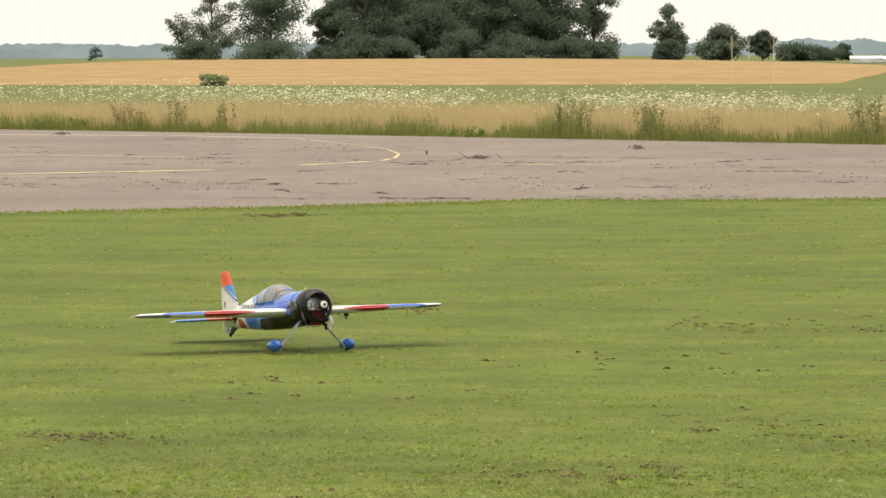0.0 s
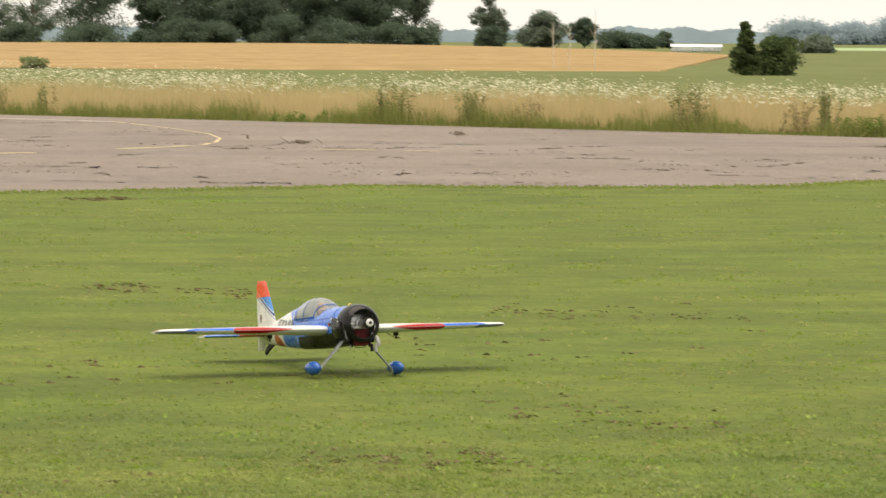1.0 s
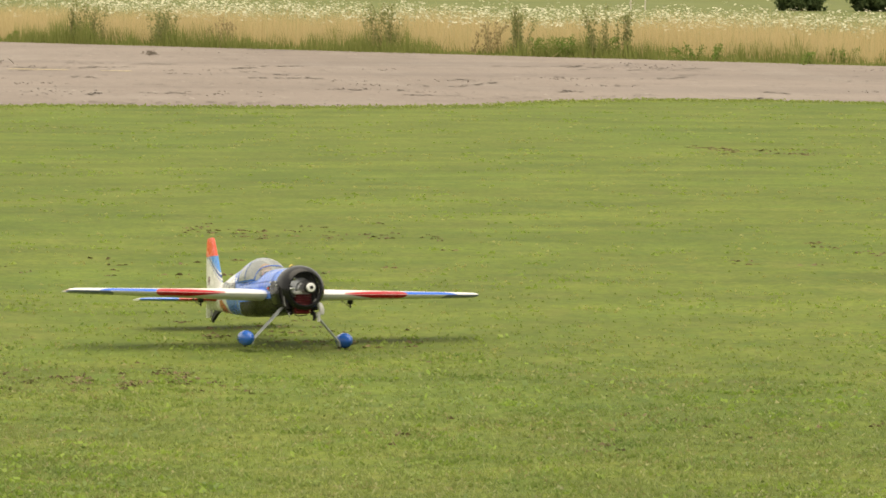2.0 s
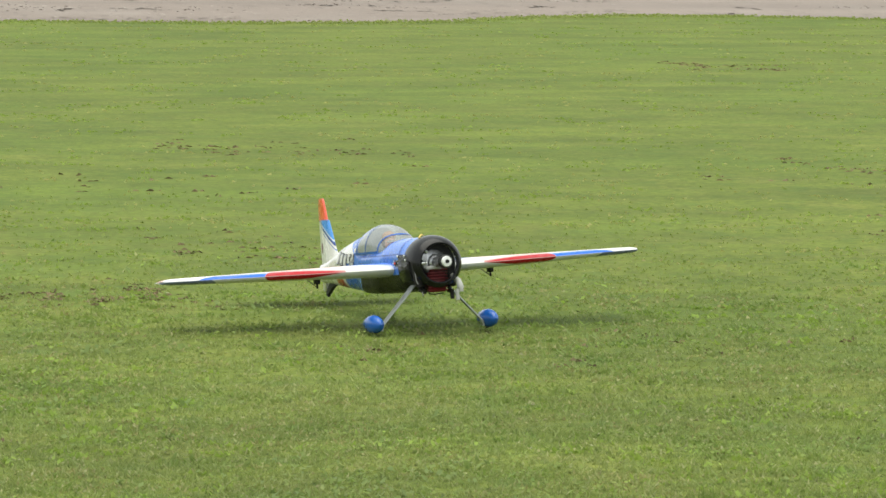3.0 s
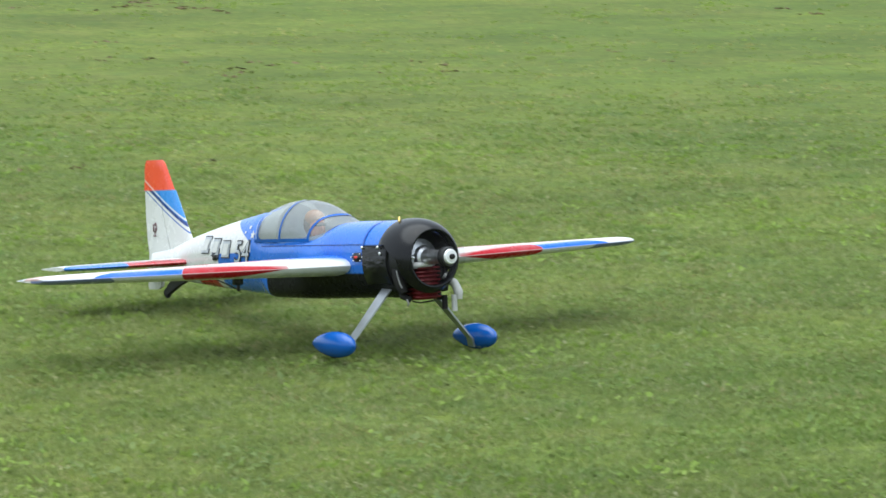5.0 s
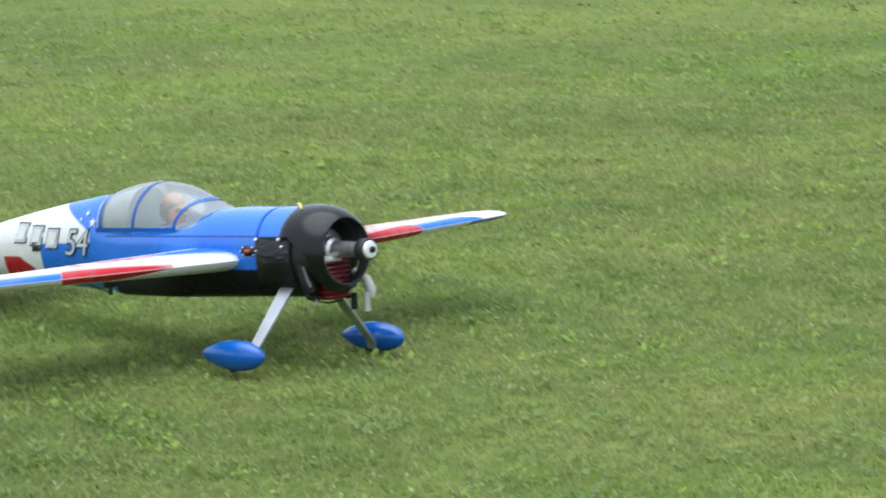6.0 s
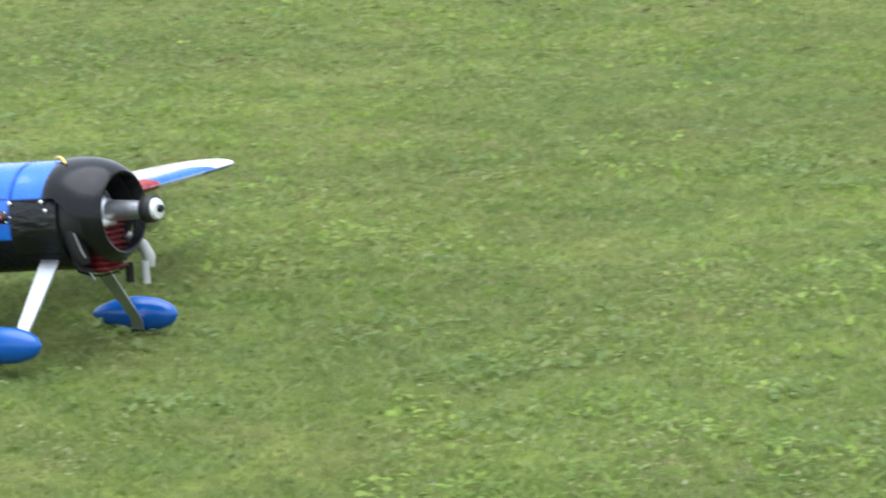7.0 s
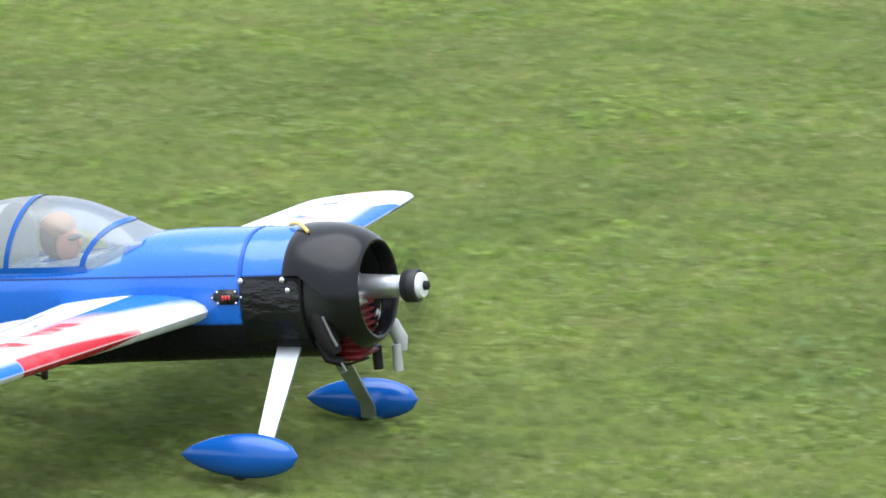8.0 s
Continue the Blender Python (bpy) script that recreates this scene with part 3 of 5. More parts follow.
def stripe(name, pts, width, mat, label):
    """A painted line along points on the asphalt, with worn edges."""
    r = rng(len(pts))
    bm = bmesh.new()
    rows = []
    dense = []
    for a, b in zip(pts, pts[1:]):
        m = max(2, int((Vector(b) - Vector(a)).length / 0.4))
        dense += [tuple(Vector(a).lerp(Vector(b), i / m)) for i in range(m)]
    dense.append(pts[-1])
    ws = 0.6 * np.interp(np.linspace(0, 1, len(dense)), np.linspace(0, 1, len(width)), width)
    for i, p in enumerate(dense):
        a, b = Vector(dense[max(i - 1, 0)]), Vector(dense[min(i + 1, len(dense) - 1)])
        d = (b - a).normalized()
        s = Vector((-d.y, d.x)) * ws[i] / 2
        w = 1 + r.normal(0, 0.15)
        rows.append((bm.verts.new((p[0] + s.x * w, p[1] + s.y * w, 0.005)), bm.verts.new((p[0] - s.x * w, p[1] - s.y * w, 0.005))))
    for a, b in zip(rows, rows[1:]):
        if r.rand() > 0.05:
            bm.faces.new((a[0], a[1], b[1], b[0]))
    tagged(part(name, bm, mat, None), label, kind="structure")


def markings():
    stripe("taxi_line", [(-0.95, 67.0), (-0.76, 69.0), (-0.72, 71.5), (-0.95, 75), (-1.5, 78.3), (-2.2, 82), (-2.96, 85.4)], (0.16, 0.08, 0.07, 0.07, 0.1, 0.14), LINE_PAINT, "curved yellow taxi line, worn, on the asphalt")
    stripe("taxi_line", [(-0.95, 67.0), (-1.5, 65.6), (-2.4, 64.1)], (0.2, 0.45), LINE_PAINT, "short faded yellow taxi line piece")
    stripe("taxi_line", [(-3.3, 62.1), (-4.6, 61.3), (-6.2, 60.4), (-12, 57.6), (-20, 53.5)], (0.5, 0.5), LINE_PAINT, "straight yellow taxi line, worn, on the asphalt")
    stripe("edge_line", [(-2.96, 85.4), (-4.3, 87.4), (-5.65, 88.9), (-9.4, 91.2), (-16, 95.5)], (0.3, 0.9), LINE_WHITE, "faded white runway edge line along the verge")
    stripe("seam_line", [(-12, 74.6), (-7.4, 72.2), (-5.4, 70.9), (-4.2, 70.0)], (0.35, 0.3), LINE_WHITE, "faint pale seam across the asphalt")
    stripe("seam_line", [(0.8, 64.6), (1.66, 64.1), (2.6, 63.6)], (0.3, 0.3), LINE_PAINT, "faint short yellow line on the asphalt")


def crack(pts, width, seed):
    """A ragged dark seam, broken into short runs."""
    r = rng(seed)
    bm = bmesh.new()
    rows = []
    for a, b in zip(pts, pts[1:]):
        for i in range(16):
            p = Vector(a).lerp(Vector(b), i / 16) + Vector((r.normal(0, 0.03), r.normal(0, 0.16)))
            w = width * r.rand() ** 1.6
            rows.append((bm.verts.new((p.x, p.y - w, 0.0045)), bm.verts.new((p.x, p.y + w, 0.0045))))
    for a, b in zip(rows, rows[1:]):
        if r.rand() > 0.28:
            bm.faces.new((a[0], a[1], b[1], b[0]))
    tagged(part("crack", bm, CRACK, None), "dark broken crack in the asphalt filled with soil", kind="structure")


def cracks():
    crack([(3.6, 60.5), (4.6, 60.2), (5.6, 60.0)], 0.26, 1)
    crack([(9.0, 61.2), (9.8, 60.6), (10.6, 61.5)], 0.34, 2)
    crack([(1.4, 49.9), (2.2, 49.6), (3.2, 49.9)], 0.24, 3)
    crack([(5.2, 79.6), (6.6, 77.9), (8.2, 76.2)], 0.12, 4)
    crack([(8.4, 67.5), (10.2, 66.8), (11.8, 66.4)], 0.26, 5)
    r = rng(77)
    for i in range(110):
        x, y = r.uniform(-9, 16), 49 + 38 * r.rand() ** 1.3
        if y > far_edge(x) - 1:
            continue
        w = r.uniform(0.06, 0.5) * (2 if r.rand() < 0.15 else 1)
        crack([(x - w, y), (x, y + r.normal(0, 0.3)), (x + w, y + r.normal(0, 0.5))], r.uniform(0.06, 0.24), 100 + i)
    # loose crumbs and small plants strewn along joints
    crumbs = []
    for _ in range(60):
        x, y = r.uniform(-9, 16), 49 + 36 * r.rand() ** 1.2
        n = int(r.uniform(6, 26))
        crumbs += [(x + r.normal(0, 0.35), y + r.normal(0, 0.35)) for _ in range(n)]
    c = np.array([q for q in crumbs if q[1] < far_edge(q[0]) - 0.5 and q[1] > float(np.interp(q[0], [e[0] for e in NEAR_EDGE], [e[1] for e in NEAR_EDGE]))])
    blades("runway_crumbs", np.concatenate([c, np.zeros((len(c), 1))], 1), r.uniform(0.004, 0.011, len(c)), 0.026, 3.0, CRACK, 78, "dark crumbs of earth and moss on the asphalt")


def litter(name, x, y, w, h, seed, label, mat=BARK):
    """A small heap of twigs and dry stalks lying on the asphalt."""
    r = rng(seed)
    bm = bmesh.new()
    for i in range(26):
        a = r.uniform(0, math.pi)
        c = Vector((x + r.normal(0, w / 4), y + r.normal(0, w / 3), 0.015 + abs(r.normal(0, h / 4))))
        d = Vector((math.cos(a), math.sin(a), r.normal(0, 0.25))) * w * r.uniform(0.12, 0.3)
        tube([c - d, c + Vector((0, 0, r.uniform(0, h / 2))), c + d], [0.003, 0.007, 0.003], 5, bm)
    tagged(part(name, bm, mat, None), label, "debris")


def fields():
    green = [(-400, 560), (-60, 157), (-30, 124), (-12, 104.5), (-3, 94.5), (0.5, 92.5), (16, 74), (40, 46), (300, 60), (1400, 1500), (1700, 4200), (-1700, 4200), (-1300, 1400)]
    poly_object("green_field", green, 0.02, GREEN_FIELD, label="green crop field beyond the dry verge")
    front = [(-200, 305), (-160, 290), (-70, 262), (-26, 250), (-7.2, 233.5), (7.9, 230), (16.7, 228), (21.1, 229)]
    r = rng(5)
    cols = []
    for a, b in zip(front, front[1:]):
        m = max(2, int((b[0] - a[0]) / 1.5))
        cols += [Vector(a).lerp(Vector(b), i / m) for i in range(m)]
    cols.append(Vector(front[-1]))
    rows = []
    for c in cols:
        az = math.degrees(math.atan2(c.x, c.y))
        turn = radians(az + float(np.interp(az, [2, 5.2], [0, 0.95])))
        dist = float(np.interp(az, [-12, -6, -3.6, 0, 2.5, 5.2], [420, 480, 860, 880, 760, 450]))
        rise = float(np.interp(az, [-6, -3.6, 1, 4, 5.2], [0.35, 0.84, 0.88, 0.45, 0.22]))
        back = Vector((dist * math.sin(turn), dist * math.cos(turn)))
        row = [(c.x, c.y, 0.021)]
        for u in (0.006, 0.02, 0.06, 0.15, 0.3, 0.55, 0.8, 1.0):
            q = c.lerp(back, u)
            row.append((q.x + r.normal(0, 0.15), q.y, 0.06 + r.uniform(-0.02, 0.02) + (rise - 0.06) * u))
        row.append((back.x, back.y + 0.5, 0.0))
        rows.append(row)
    rows.append([(x + 0.05, y, 0.0) for x, y, z in rows[-1]])
    tagged(part("wheat_field", loft(rows, False, (False, False)), WHEAT, None), "ripe golden wheat field with straight edges", kind="structure")
    poly_object("far_field", [(95, 760), (330, 700), (420, 1100), (130, 1100)], 0.06, PALE_FIELD, label="pale green far field")


# ---- verge ----
def along_verge(n, seed, d0, d1, x0=-16, x1=24):
    r = rng(seed)
    x = r.uniform(x0, x1, n)
    d = d0 + (d1 - d0) * r.rand(n)
    y = np.array([far_edge(v) for v in x])
    return np.stack([x + d * 0.77, y + d * 0.64, np.zeros(n)], 1)


def verge():
    r = rng(11)
    b = along_verge(150000, 12, 0.3, 11.0)
    tall = np.array([noise.noise((p[0] * 0.35, p[1] * 0.2, 3)) for p in b])
    blades("dry_grass", b, (0.58 + 0.3 * tall) * r.uniform(0.4, 1.15, len(b)), 0.0045, 0.5, STRAW, 13, "tall dry straw-coloured grass along the runway")
    b = along_verge(60000, 14, -0.25, 1.6)
    lush = np.array([0.6 * noise.noise((p[0] * 0.6, p[1] * 0.25, 7)) + 0.7 * noise.noise((p[0] * 2.6, p[1] * 0.8, 4)) for p in b])
    blades("verge_grass", b, np.clip(0.2 + 0.4 * lush, 0.04, 1) * r.uniform(0.15, 1.5, len(b)), 0.009, 0.4, VERGE, 15, "short green grass at the runway edge")
    # white flowering umbels on thin stalks
    b = along_verge(10000, 16, 0.8, 12.0)
    many = np.array([noise.noise((p[0] * 0.3, p[1] * 0.15, 5)) for p in b])
    b = b[r.rand(len(b)) < 0.62 + 0.8 * many]
    h = (r.uniform(0.58, 0.9, len(b)) + 0.15 * (r.rand(len(b)) < 0.1)) * np.interp(b[:, 0], [-8, 2, 10], [1.08, 0.95, 0.88])
    blades("flower_stalks", b, h, 0.004, 0.06, STALK, 17, "thin green flower stalks in the verge")
    out = []
    for p, z in zip(b, h):
        for _ in range(3):
            c = np.array((p[0] + r.normal(0, 0.05), p[1] + r.normal(0, 0.05), z - abs(r.normal(0, 0.05))))
            s = r.uniform(0.012, 0.034)
            t = r.uniform(-0.35, 0.35, 2)
            for q in range(6):
                a = q * math.pi / 3
                out.append(c + s * np.array((math.cos(a), math.sin(a), t[0] * math.cos(a) + t[1] * math.sin(a))))
    tagged(new("flower_umbels", big_mesh("flower_umbels", np.array(out), 6, UMBEL)), "white flat-topped wildflower heads above the dry grass", kind="stuff")


def tall_weed(x, d, height, seed, mat, label, spread=0.16):
    """A branching weed: stems with many small leaves."""
    r = rng(seed)
    y = far_edge(x)
    base = Vector((x + d * 0.77, y + d * 0.64, 0))
    weed = tagged(new("tall_weed"), label, "weed", group="weeds along the runway")
    weed.matrix_basis = Matrix.Translation(base)
    co = []
    for _ in range(6):
        lean = Vector((r.normal(0, spread), r.normal(0, spread), 1)) * height * r.uniform(0.65, 1)
        foot = Vector((r.normal(0, spread * 0.6), r.normal(0, spread * 0.6), 0))
        part("stem", tube([foot, foot + lean * 0.5, foot + lean], [0.01, 0.008, 0.003], 5), STALK, weed)
        for _ in range(70):
            p = foot + lean * r.uniform(0.1, 1) + Vector((r.normal(0, 0.035), r.normal(0, 0.035), 0))
            a = Vector(r.normal(0, 1, 3)).normalized() * 0.045
            c = Vector(r.normal(0, 1, 3)).normalized() * 0.02
            co += [p, p + a * 0.5 + c, p + a, p + a * 0.5 - c]
    leaves = new("leaves", big_mesh("leaves", np.array([tuple(v) for v in co]), 4, mat))
    leaves.parent = weed


def weeds():
    for i, (x, d, h) in enumerate([(-6.1, 0.5, 0.78), (-5.16, 0.6, 0.72), (2.12, 0.3, 0.94), (2.47, 0.4, 0.86), (3.64, 0.4, 0.78), (3.8, 0.3, 0.6), (7.3, 0.4, 0.95), (7.53, 0.5, 0.9), (9.5, 0.5, 0.82), (9.68, 0.3, 0.86), (10.94, 0.3, 0.98), (11.28, 0.35, 0.88)]):
        tall_weed(x, d, h, 40 + i, WEED, "tall branching green weed at the runway edge")
    for i, (x, d, h) in enumerate([(10.1, 0.1, 0.38), (10.5, 0.15, 0.36), (10.75, 0.1, 0.38), (12.6, 0.1, 0.32), (14.25, 0.1, 0.26), (0.6, 0.1, 0.2), (-8.6, 0.2, 0.3)]):
        tall_weed(x, d, h, 60 + i, LUSH, "low leafy green weed clump at the runway edge", 0.5)
    for i, (x, d, h) in enumerate([(4.71, 0.4, 0.58), (9.2, 0.4, 0.6), (-7.3, 0.5, 0.62), (-7.0, 0.4, 0.55)]):
        tall_weed(x, d, h, 70 + i, DRY_WEED, "brown withered weed at the runway edge", 0.35)


# ---- trees ----
def tree(kind, az, dist, height, width, seed, mat, label, density=1.0, trunk=0.18, leaf=0.36, lift=0.12, lean=0.0, cone=0.0, category="tree"):
    """Tapered trunk, limbs and a crown of leaf clumps round the limb ends."""
    r = rng(seed)
    a = radians(az)
    thing = tagged(new(kind), label, category, group="trees beyond the fields")
    thing.matrix_basis = Matrix.Translation((dist * math.sin(a), dist * math.cos(a), 0))
    bm = bmesh.new()
    top = Vector((lean * height, 0, height * 0.8))
    tube([(0, 0, -0.2), top * 0.35, top * 0.7, top], [height * 0.022, height * 0.017, height * 0.01, height * 0.003], 8, bm)
    ends = []
    for i in range(int(26 * density) + 6):
        u = r.uniform(lift, 1.0)
        reach = width / 2 * (math.sin(math.pi * min(1, 0.18 + 0.8 * u)) ** 0.6) * (1 - cone * u) * r.uniform(0.45, 1.0)
        b = r.uniform(0, 2 * math.pi)
        s = top * min(1.0, u * 0.85)
        e = Vector((s.x + math.cos(b) * reach, s.y + math.sin(b) * reach, height * (0.06 + 0.9 * u)))
        if category == "tree":
            tube([s, s.lerp(e, 0.6) + Vector((0, 0, -0.02 * height)), e], [height * 0.006, height * 0.004, height * 0.001], 5, bm)
        ends.append((e, u))
        if r.rand() < 0.6:
            ends.append((s.lerp(e, r.uniform(0.3, 0.7)), u))
    part("trunk", bm, BARK, thing)
    co = []
    for e, u in ends:
        rad = width * r.uniform(0.1, 0.19) * (1 - 0.5 * cone * u)
        m = int(250 * density if leaf > 0.25 else 110 * density)
        d = r.normal(0, 1, (m, 3))
        d /= np.linalg.norm(d, axis=1)[:, None]
        c = np.array(e) + d * rad * (r.rand(m) ** 0.45 * r.uniform(0.75, 1.3, m))[:, None] * np.array((1.1, 1.1, 0.72))
        p = r.normal(0, 1, (m, 3))
        p /= np.linalg.norm(p, axis=1)[:, None]
        q = np.cross(p, r.normal(0, 1, (m, 3)))
        q /= np.linalg.norm(q, axis=1)[:, None]
        s = (leaf * 0.72 if leaf > 0.25 else leaf) * r.uniform(0.5, 1.2, m)[:, None]
        co.append(np.stack([c - p * s, c - q * s * 0.6, c + p * s, c + q * s * 0.6], 1).reshape(-1, 3))
    crown = new("crown", big_mesh("crown", np.concatenate(co), 4, mat))
    crown.parent = thing
    return thing


def trees():
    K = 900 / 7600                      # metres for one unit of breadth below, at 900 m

    def at(x):
        return math.degrees(math.atan((x - 784) / 7600))

    dense, airy = "dark dense broadleaf tree at the edge of the wheat", "light airy broadleaf tree with gaps in its crown"
    for i, (x, w, h, mat, lab, den, lean) in enumerate([
            (378, 100, 150, LEAF_AIRY, airy, 0.75, 0.0), (325, 66, 88, LEAF_AIRY, airy, 0.4, -0.12), (482, 140, 150, LEAF_DARK, dense, 1.2, 0),
            (595, 95, 135, LEAF_DARK, dense, 1.3, 0), (650, 140, 180, LEAF_DARK, dense, 1.8, 0), (760, 125, 100, LEAF_DARK, dense, 2.0, 0),
            (730, 130, 190, LEAF_DARK, dense, 1.6, 0), (815, 140, 190, LEAF_DARK, dense, 1.9, 0), (880, 140, 180, LEAF_DARK, dense, 2.0, 0), (960, 150, 190, LEAF_DARK, dense, 2.0, 0),
            (1052, 100, 150, LEAF_AIRY, airy, 1.2, 0), (1182, 66, 104, LEAF_AIRY, airy, 0.9, 0),
            (1276, 84, 60, LEAF_AIRY, dense, 1.3, 0), (1350, 52, 52, LEAF_DARK, dense, 1.0, 0)]):
        tree("broadleaf_tree", at(x), 900 + 12 * (i % 4), h * K, w * K, 100 + i, mat, lab, den, lean=lean)
    for i, (x, w, h) in enumerate([(355, 95, 36), (480, 130, 30), (575, 60, 25), (640, 110, 45), (700, 90, 40), (820, 120, 50), (910, 120, 45), (1010, 100, 40), (1060, 70, 30), (1183, 62, 34), (1410, 90, 24), (1455, 80, 22), (1490, 32, 30)]):
        tree("bush", at(x), 890, h * K, w * K, 150 + i, LEAF_DARK, "dark rounded bush below the trees", 1.0, lift=0.0, category="bush", leaf=0.32)
    tree("bush", at(172), 1400, 28 * K * 1.5, 26 * K * 1.5, 164, LEAF_FAR, "small haze-tinted grey-green tree before the ridge", 0.8, lift=0.1, category="bush", leaf=0.5)
    # nearer bushes standing in the green crop
    tree("bush", 6.4, 207, 2.6, 1.7, 180, LEAF_BUSH, "pointed dark green bush in the green field", 1.2, lift=0.0, leaf=0.085, cone=0.75, category="bush")
    tree("bush", 6.82, 207, 1.8, 2.9, 181, LEAF_BUSH, "broad dark green bush in the green field", 1.7, lift=0.0, leaf=0.085, category="bush")
    tree("bush", 11.22, 150, 1.5, 1.8, 182, LEAF_BUSH, "broad dark green bush in the green field", 1.4, lift=0.0, leaf=0.08, category="bush")
    tree("bush", 12.2, 150, 1.2, 1.7, 183, LEAF_BUSH, "low dark green bush in the green field", 1.2, lift=0.0, leaf=0.08, category="bush")
    tree("bush", -3.05, 232, 0.6, 1.8, 184, LEAF_LOW, "low green bush before the wheat", 0.6, lift=0.0, leaf=0.08, category="bush")
    tree("bush", 7.35, 600, 2.2, 5.8, 185, LEAF_AIRY, "low grey green bush at the far field", 1.0, lift=0.0, leaf=0.3, category="bush")
    # far woods, their haze painted into the leaf colour
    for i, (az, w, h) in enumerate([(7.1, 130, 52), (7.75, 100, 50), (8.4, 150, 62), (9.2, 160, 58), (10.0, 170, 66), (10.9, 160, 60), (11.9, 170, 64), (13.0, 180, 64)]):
        tree("far_tree", az, 2300, h * 0.2, w * 0.3, 200 + i, LEAF_FAR, "haze-tinted distant tree on the skyline", 1.5, leaf=0.95, lift=0.0)


def bare_sapling(az, dist, height, seed):
    """A thin dead sapling: pale stem and a few fine bare branches."""
    r = rng(seed)
    a = radians(az)
    thing = tagged(new("bare_sapling"), "thin pale dead sapling standing in the field", "sapling", group="dead saplings in the field")
    thing.matrix_basis = Matrix.Translation((dist * math.sin(a), dist * math.cos(a), 0))
    top = Vector((r.normal(0, 0.04), 0, 1)) * height
    part("stem", tube([(0, 0, -0.1), top * 0.5 + Vector((r.normal(0, 0.06), 0, 0)), top], [0.028, 0.02, 0.006], 6), DEAD_WOOD, thing)
    for _ in range(9):
        foot = top * r.uniform(0.2, 0.9)
        end = foot + Vector((r.normal(0, 0.16), r.normal(0, 0.16), r.uniform(0.12, 0.3))) * height * 0.7
        part("branch", tube([foot, foot.lerp(end, 0.5) + Vector((0, 0, -0.02)), end], [0.011, 0.008, 0.003], 5), DEAD_WOOD, thing)


def saplings():
    for i, (az, h) in enumerate([(3.86, 2.7), (4.05, 2.4), (4.4, 3.4), (9.15, 1.7), (8.97, 0.6)]):
        bare_sapling(az, 236 if i < 3 else 150, h, 210 + i)


def hills():
    """Wooded ridges on the horizon."""
    for j, (dist, h0, amp, seed) in enumerate([(4200, 12, 7, 2), (3200, 8, 5, 9)]):
        bm = bmesh.new()
        rows = []
        for i in range(700):
            az = radians(-12 + 30 * i / 699)
            h = h0 + amp * noise.noise((az * 18, seed, 0)) + 2.4 * noise.noise((az * 160, seed, 1)) + 1.6 * noise.noise((az * 700, seed, 2)) + 1.3 * noise.noise((az * 1900, seed, 3))
            s, c = math.sin(az), math.cos(az)
            rows.append([(dist * s, dist * c, -2), (dist * s, dist * c, max(2, h)), ((dist + 150) * s, (dist + 150) * c, -2)])
        loft(rows, False, (False, False), 0, bm)
        tagged(part("backdrop", bm, HILL, None), "wooded ridge tinted haze blue on the horizon", kind="structure")


def shed(az, dist, length, h, seed):
    a = radians(az)
    thing = tagged(new("shed"), "long low white sheet-metal farm shed", "building")
    thing.matrix_basis = pose(dist * math.sin(a), dist * math.cos(a), 0, 0, 0, -az)
    part("wall", slab(bmesh.new(), (-length / 2, -2, 0), (length / 2, 2, h), 0.05), SHED_WHITE, thing)
    bm = bmesh.new()
    loft([[(x, -2.2, h - 0.05), (x, 0, h + 0.35), (x, 2.2, h - 0.05)] for x in (-length / 2 - 0.1, length / 2 + 0.1)], True, (True, True), 0, bm)
    part("roof", bm, SHED_ROOF, thing)
    n = 2
    for i in range(n):
        x = -length / 2 + length * (i + 0.5) / n
        part("door", slab(bmesh.new(), (x - 0.4, -2.05, 0), (x + 0.4, -2.0, h * 0.75), 0.02), SHED_ROOF, thing)


ground()
runway()
markings()
cracks()
litter("twig_heap", 3.38, 74.0, 0.24, 0.09, 21, "small dark twig heap on the asphalt")
litter("twig_heap", 0.6, 68.0, 0.42, 0.04, 22, "flat scatter of dry twigs on the asphalt")
litter("twig_heap", -8.0, 90.2, 0.3, 0.06, 23, "small dark twig scatter near the edge line")
litter("weed_tuft", -0.26, 70.5, 0.03, 0.1, 24, "thin dry weed growing from the asphalt", DRY_WEED)
fields()
verge()
weeds()
trees()
saplings()
hills()
for az, dist, length, h in ((5.62, 640, 4.6, 0.85), (5.95, 650, 3.0, 0.8), (7.05, 640, 4.4, 0.95)):
    shed(az, dist, length, h, 1)


# ---- model aeroplane ----
# Airframe space: x forward from the propeller hub, z up from the thrust line; tilted nose-up on its gear.
TILT = pose(0.186, 0, 0.275, 0, -6.4, 0)


def ring(x, top, bottom, half, power=2.5, n=36):
    """A rounded section across the fuselage."""
    mid, hz = (top + bottom) / 2, (top - bottom) / 2
    pts = []
    for i in range(n):
        a = 2 * math.pi * i / n
        c, s = math.cos(a), math.sin(a)
        e = 2 / power
        pts.append((x, half * math.copysign(abs(c) ** e, c), mid + hz * math.copysign(abs(s) ** e, s)))
    return pts


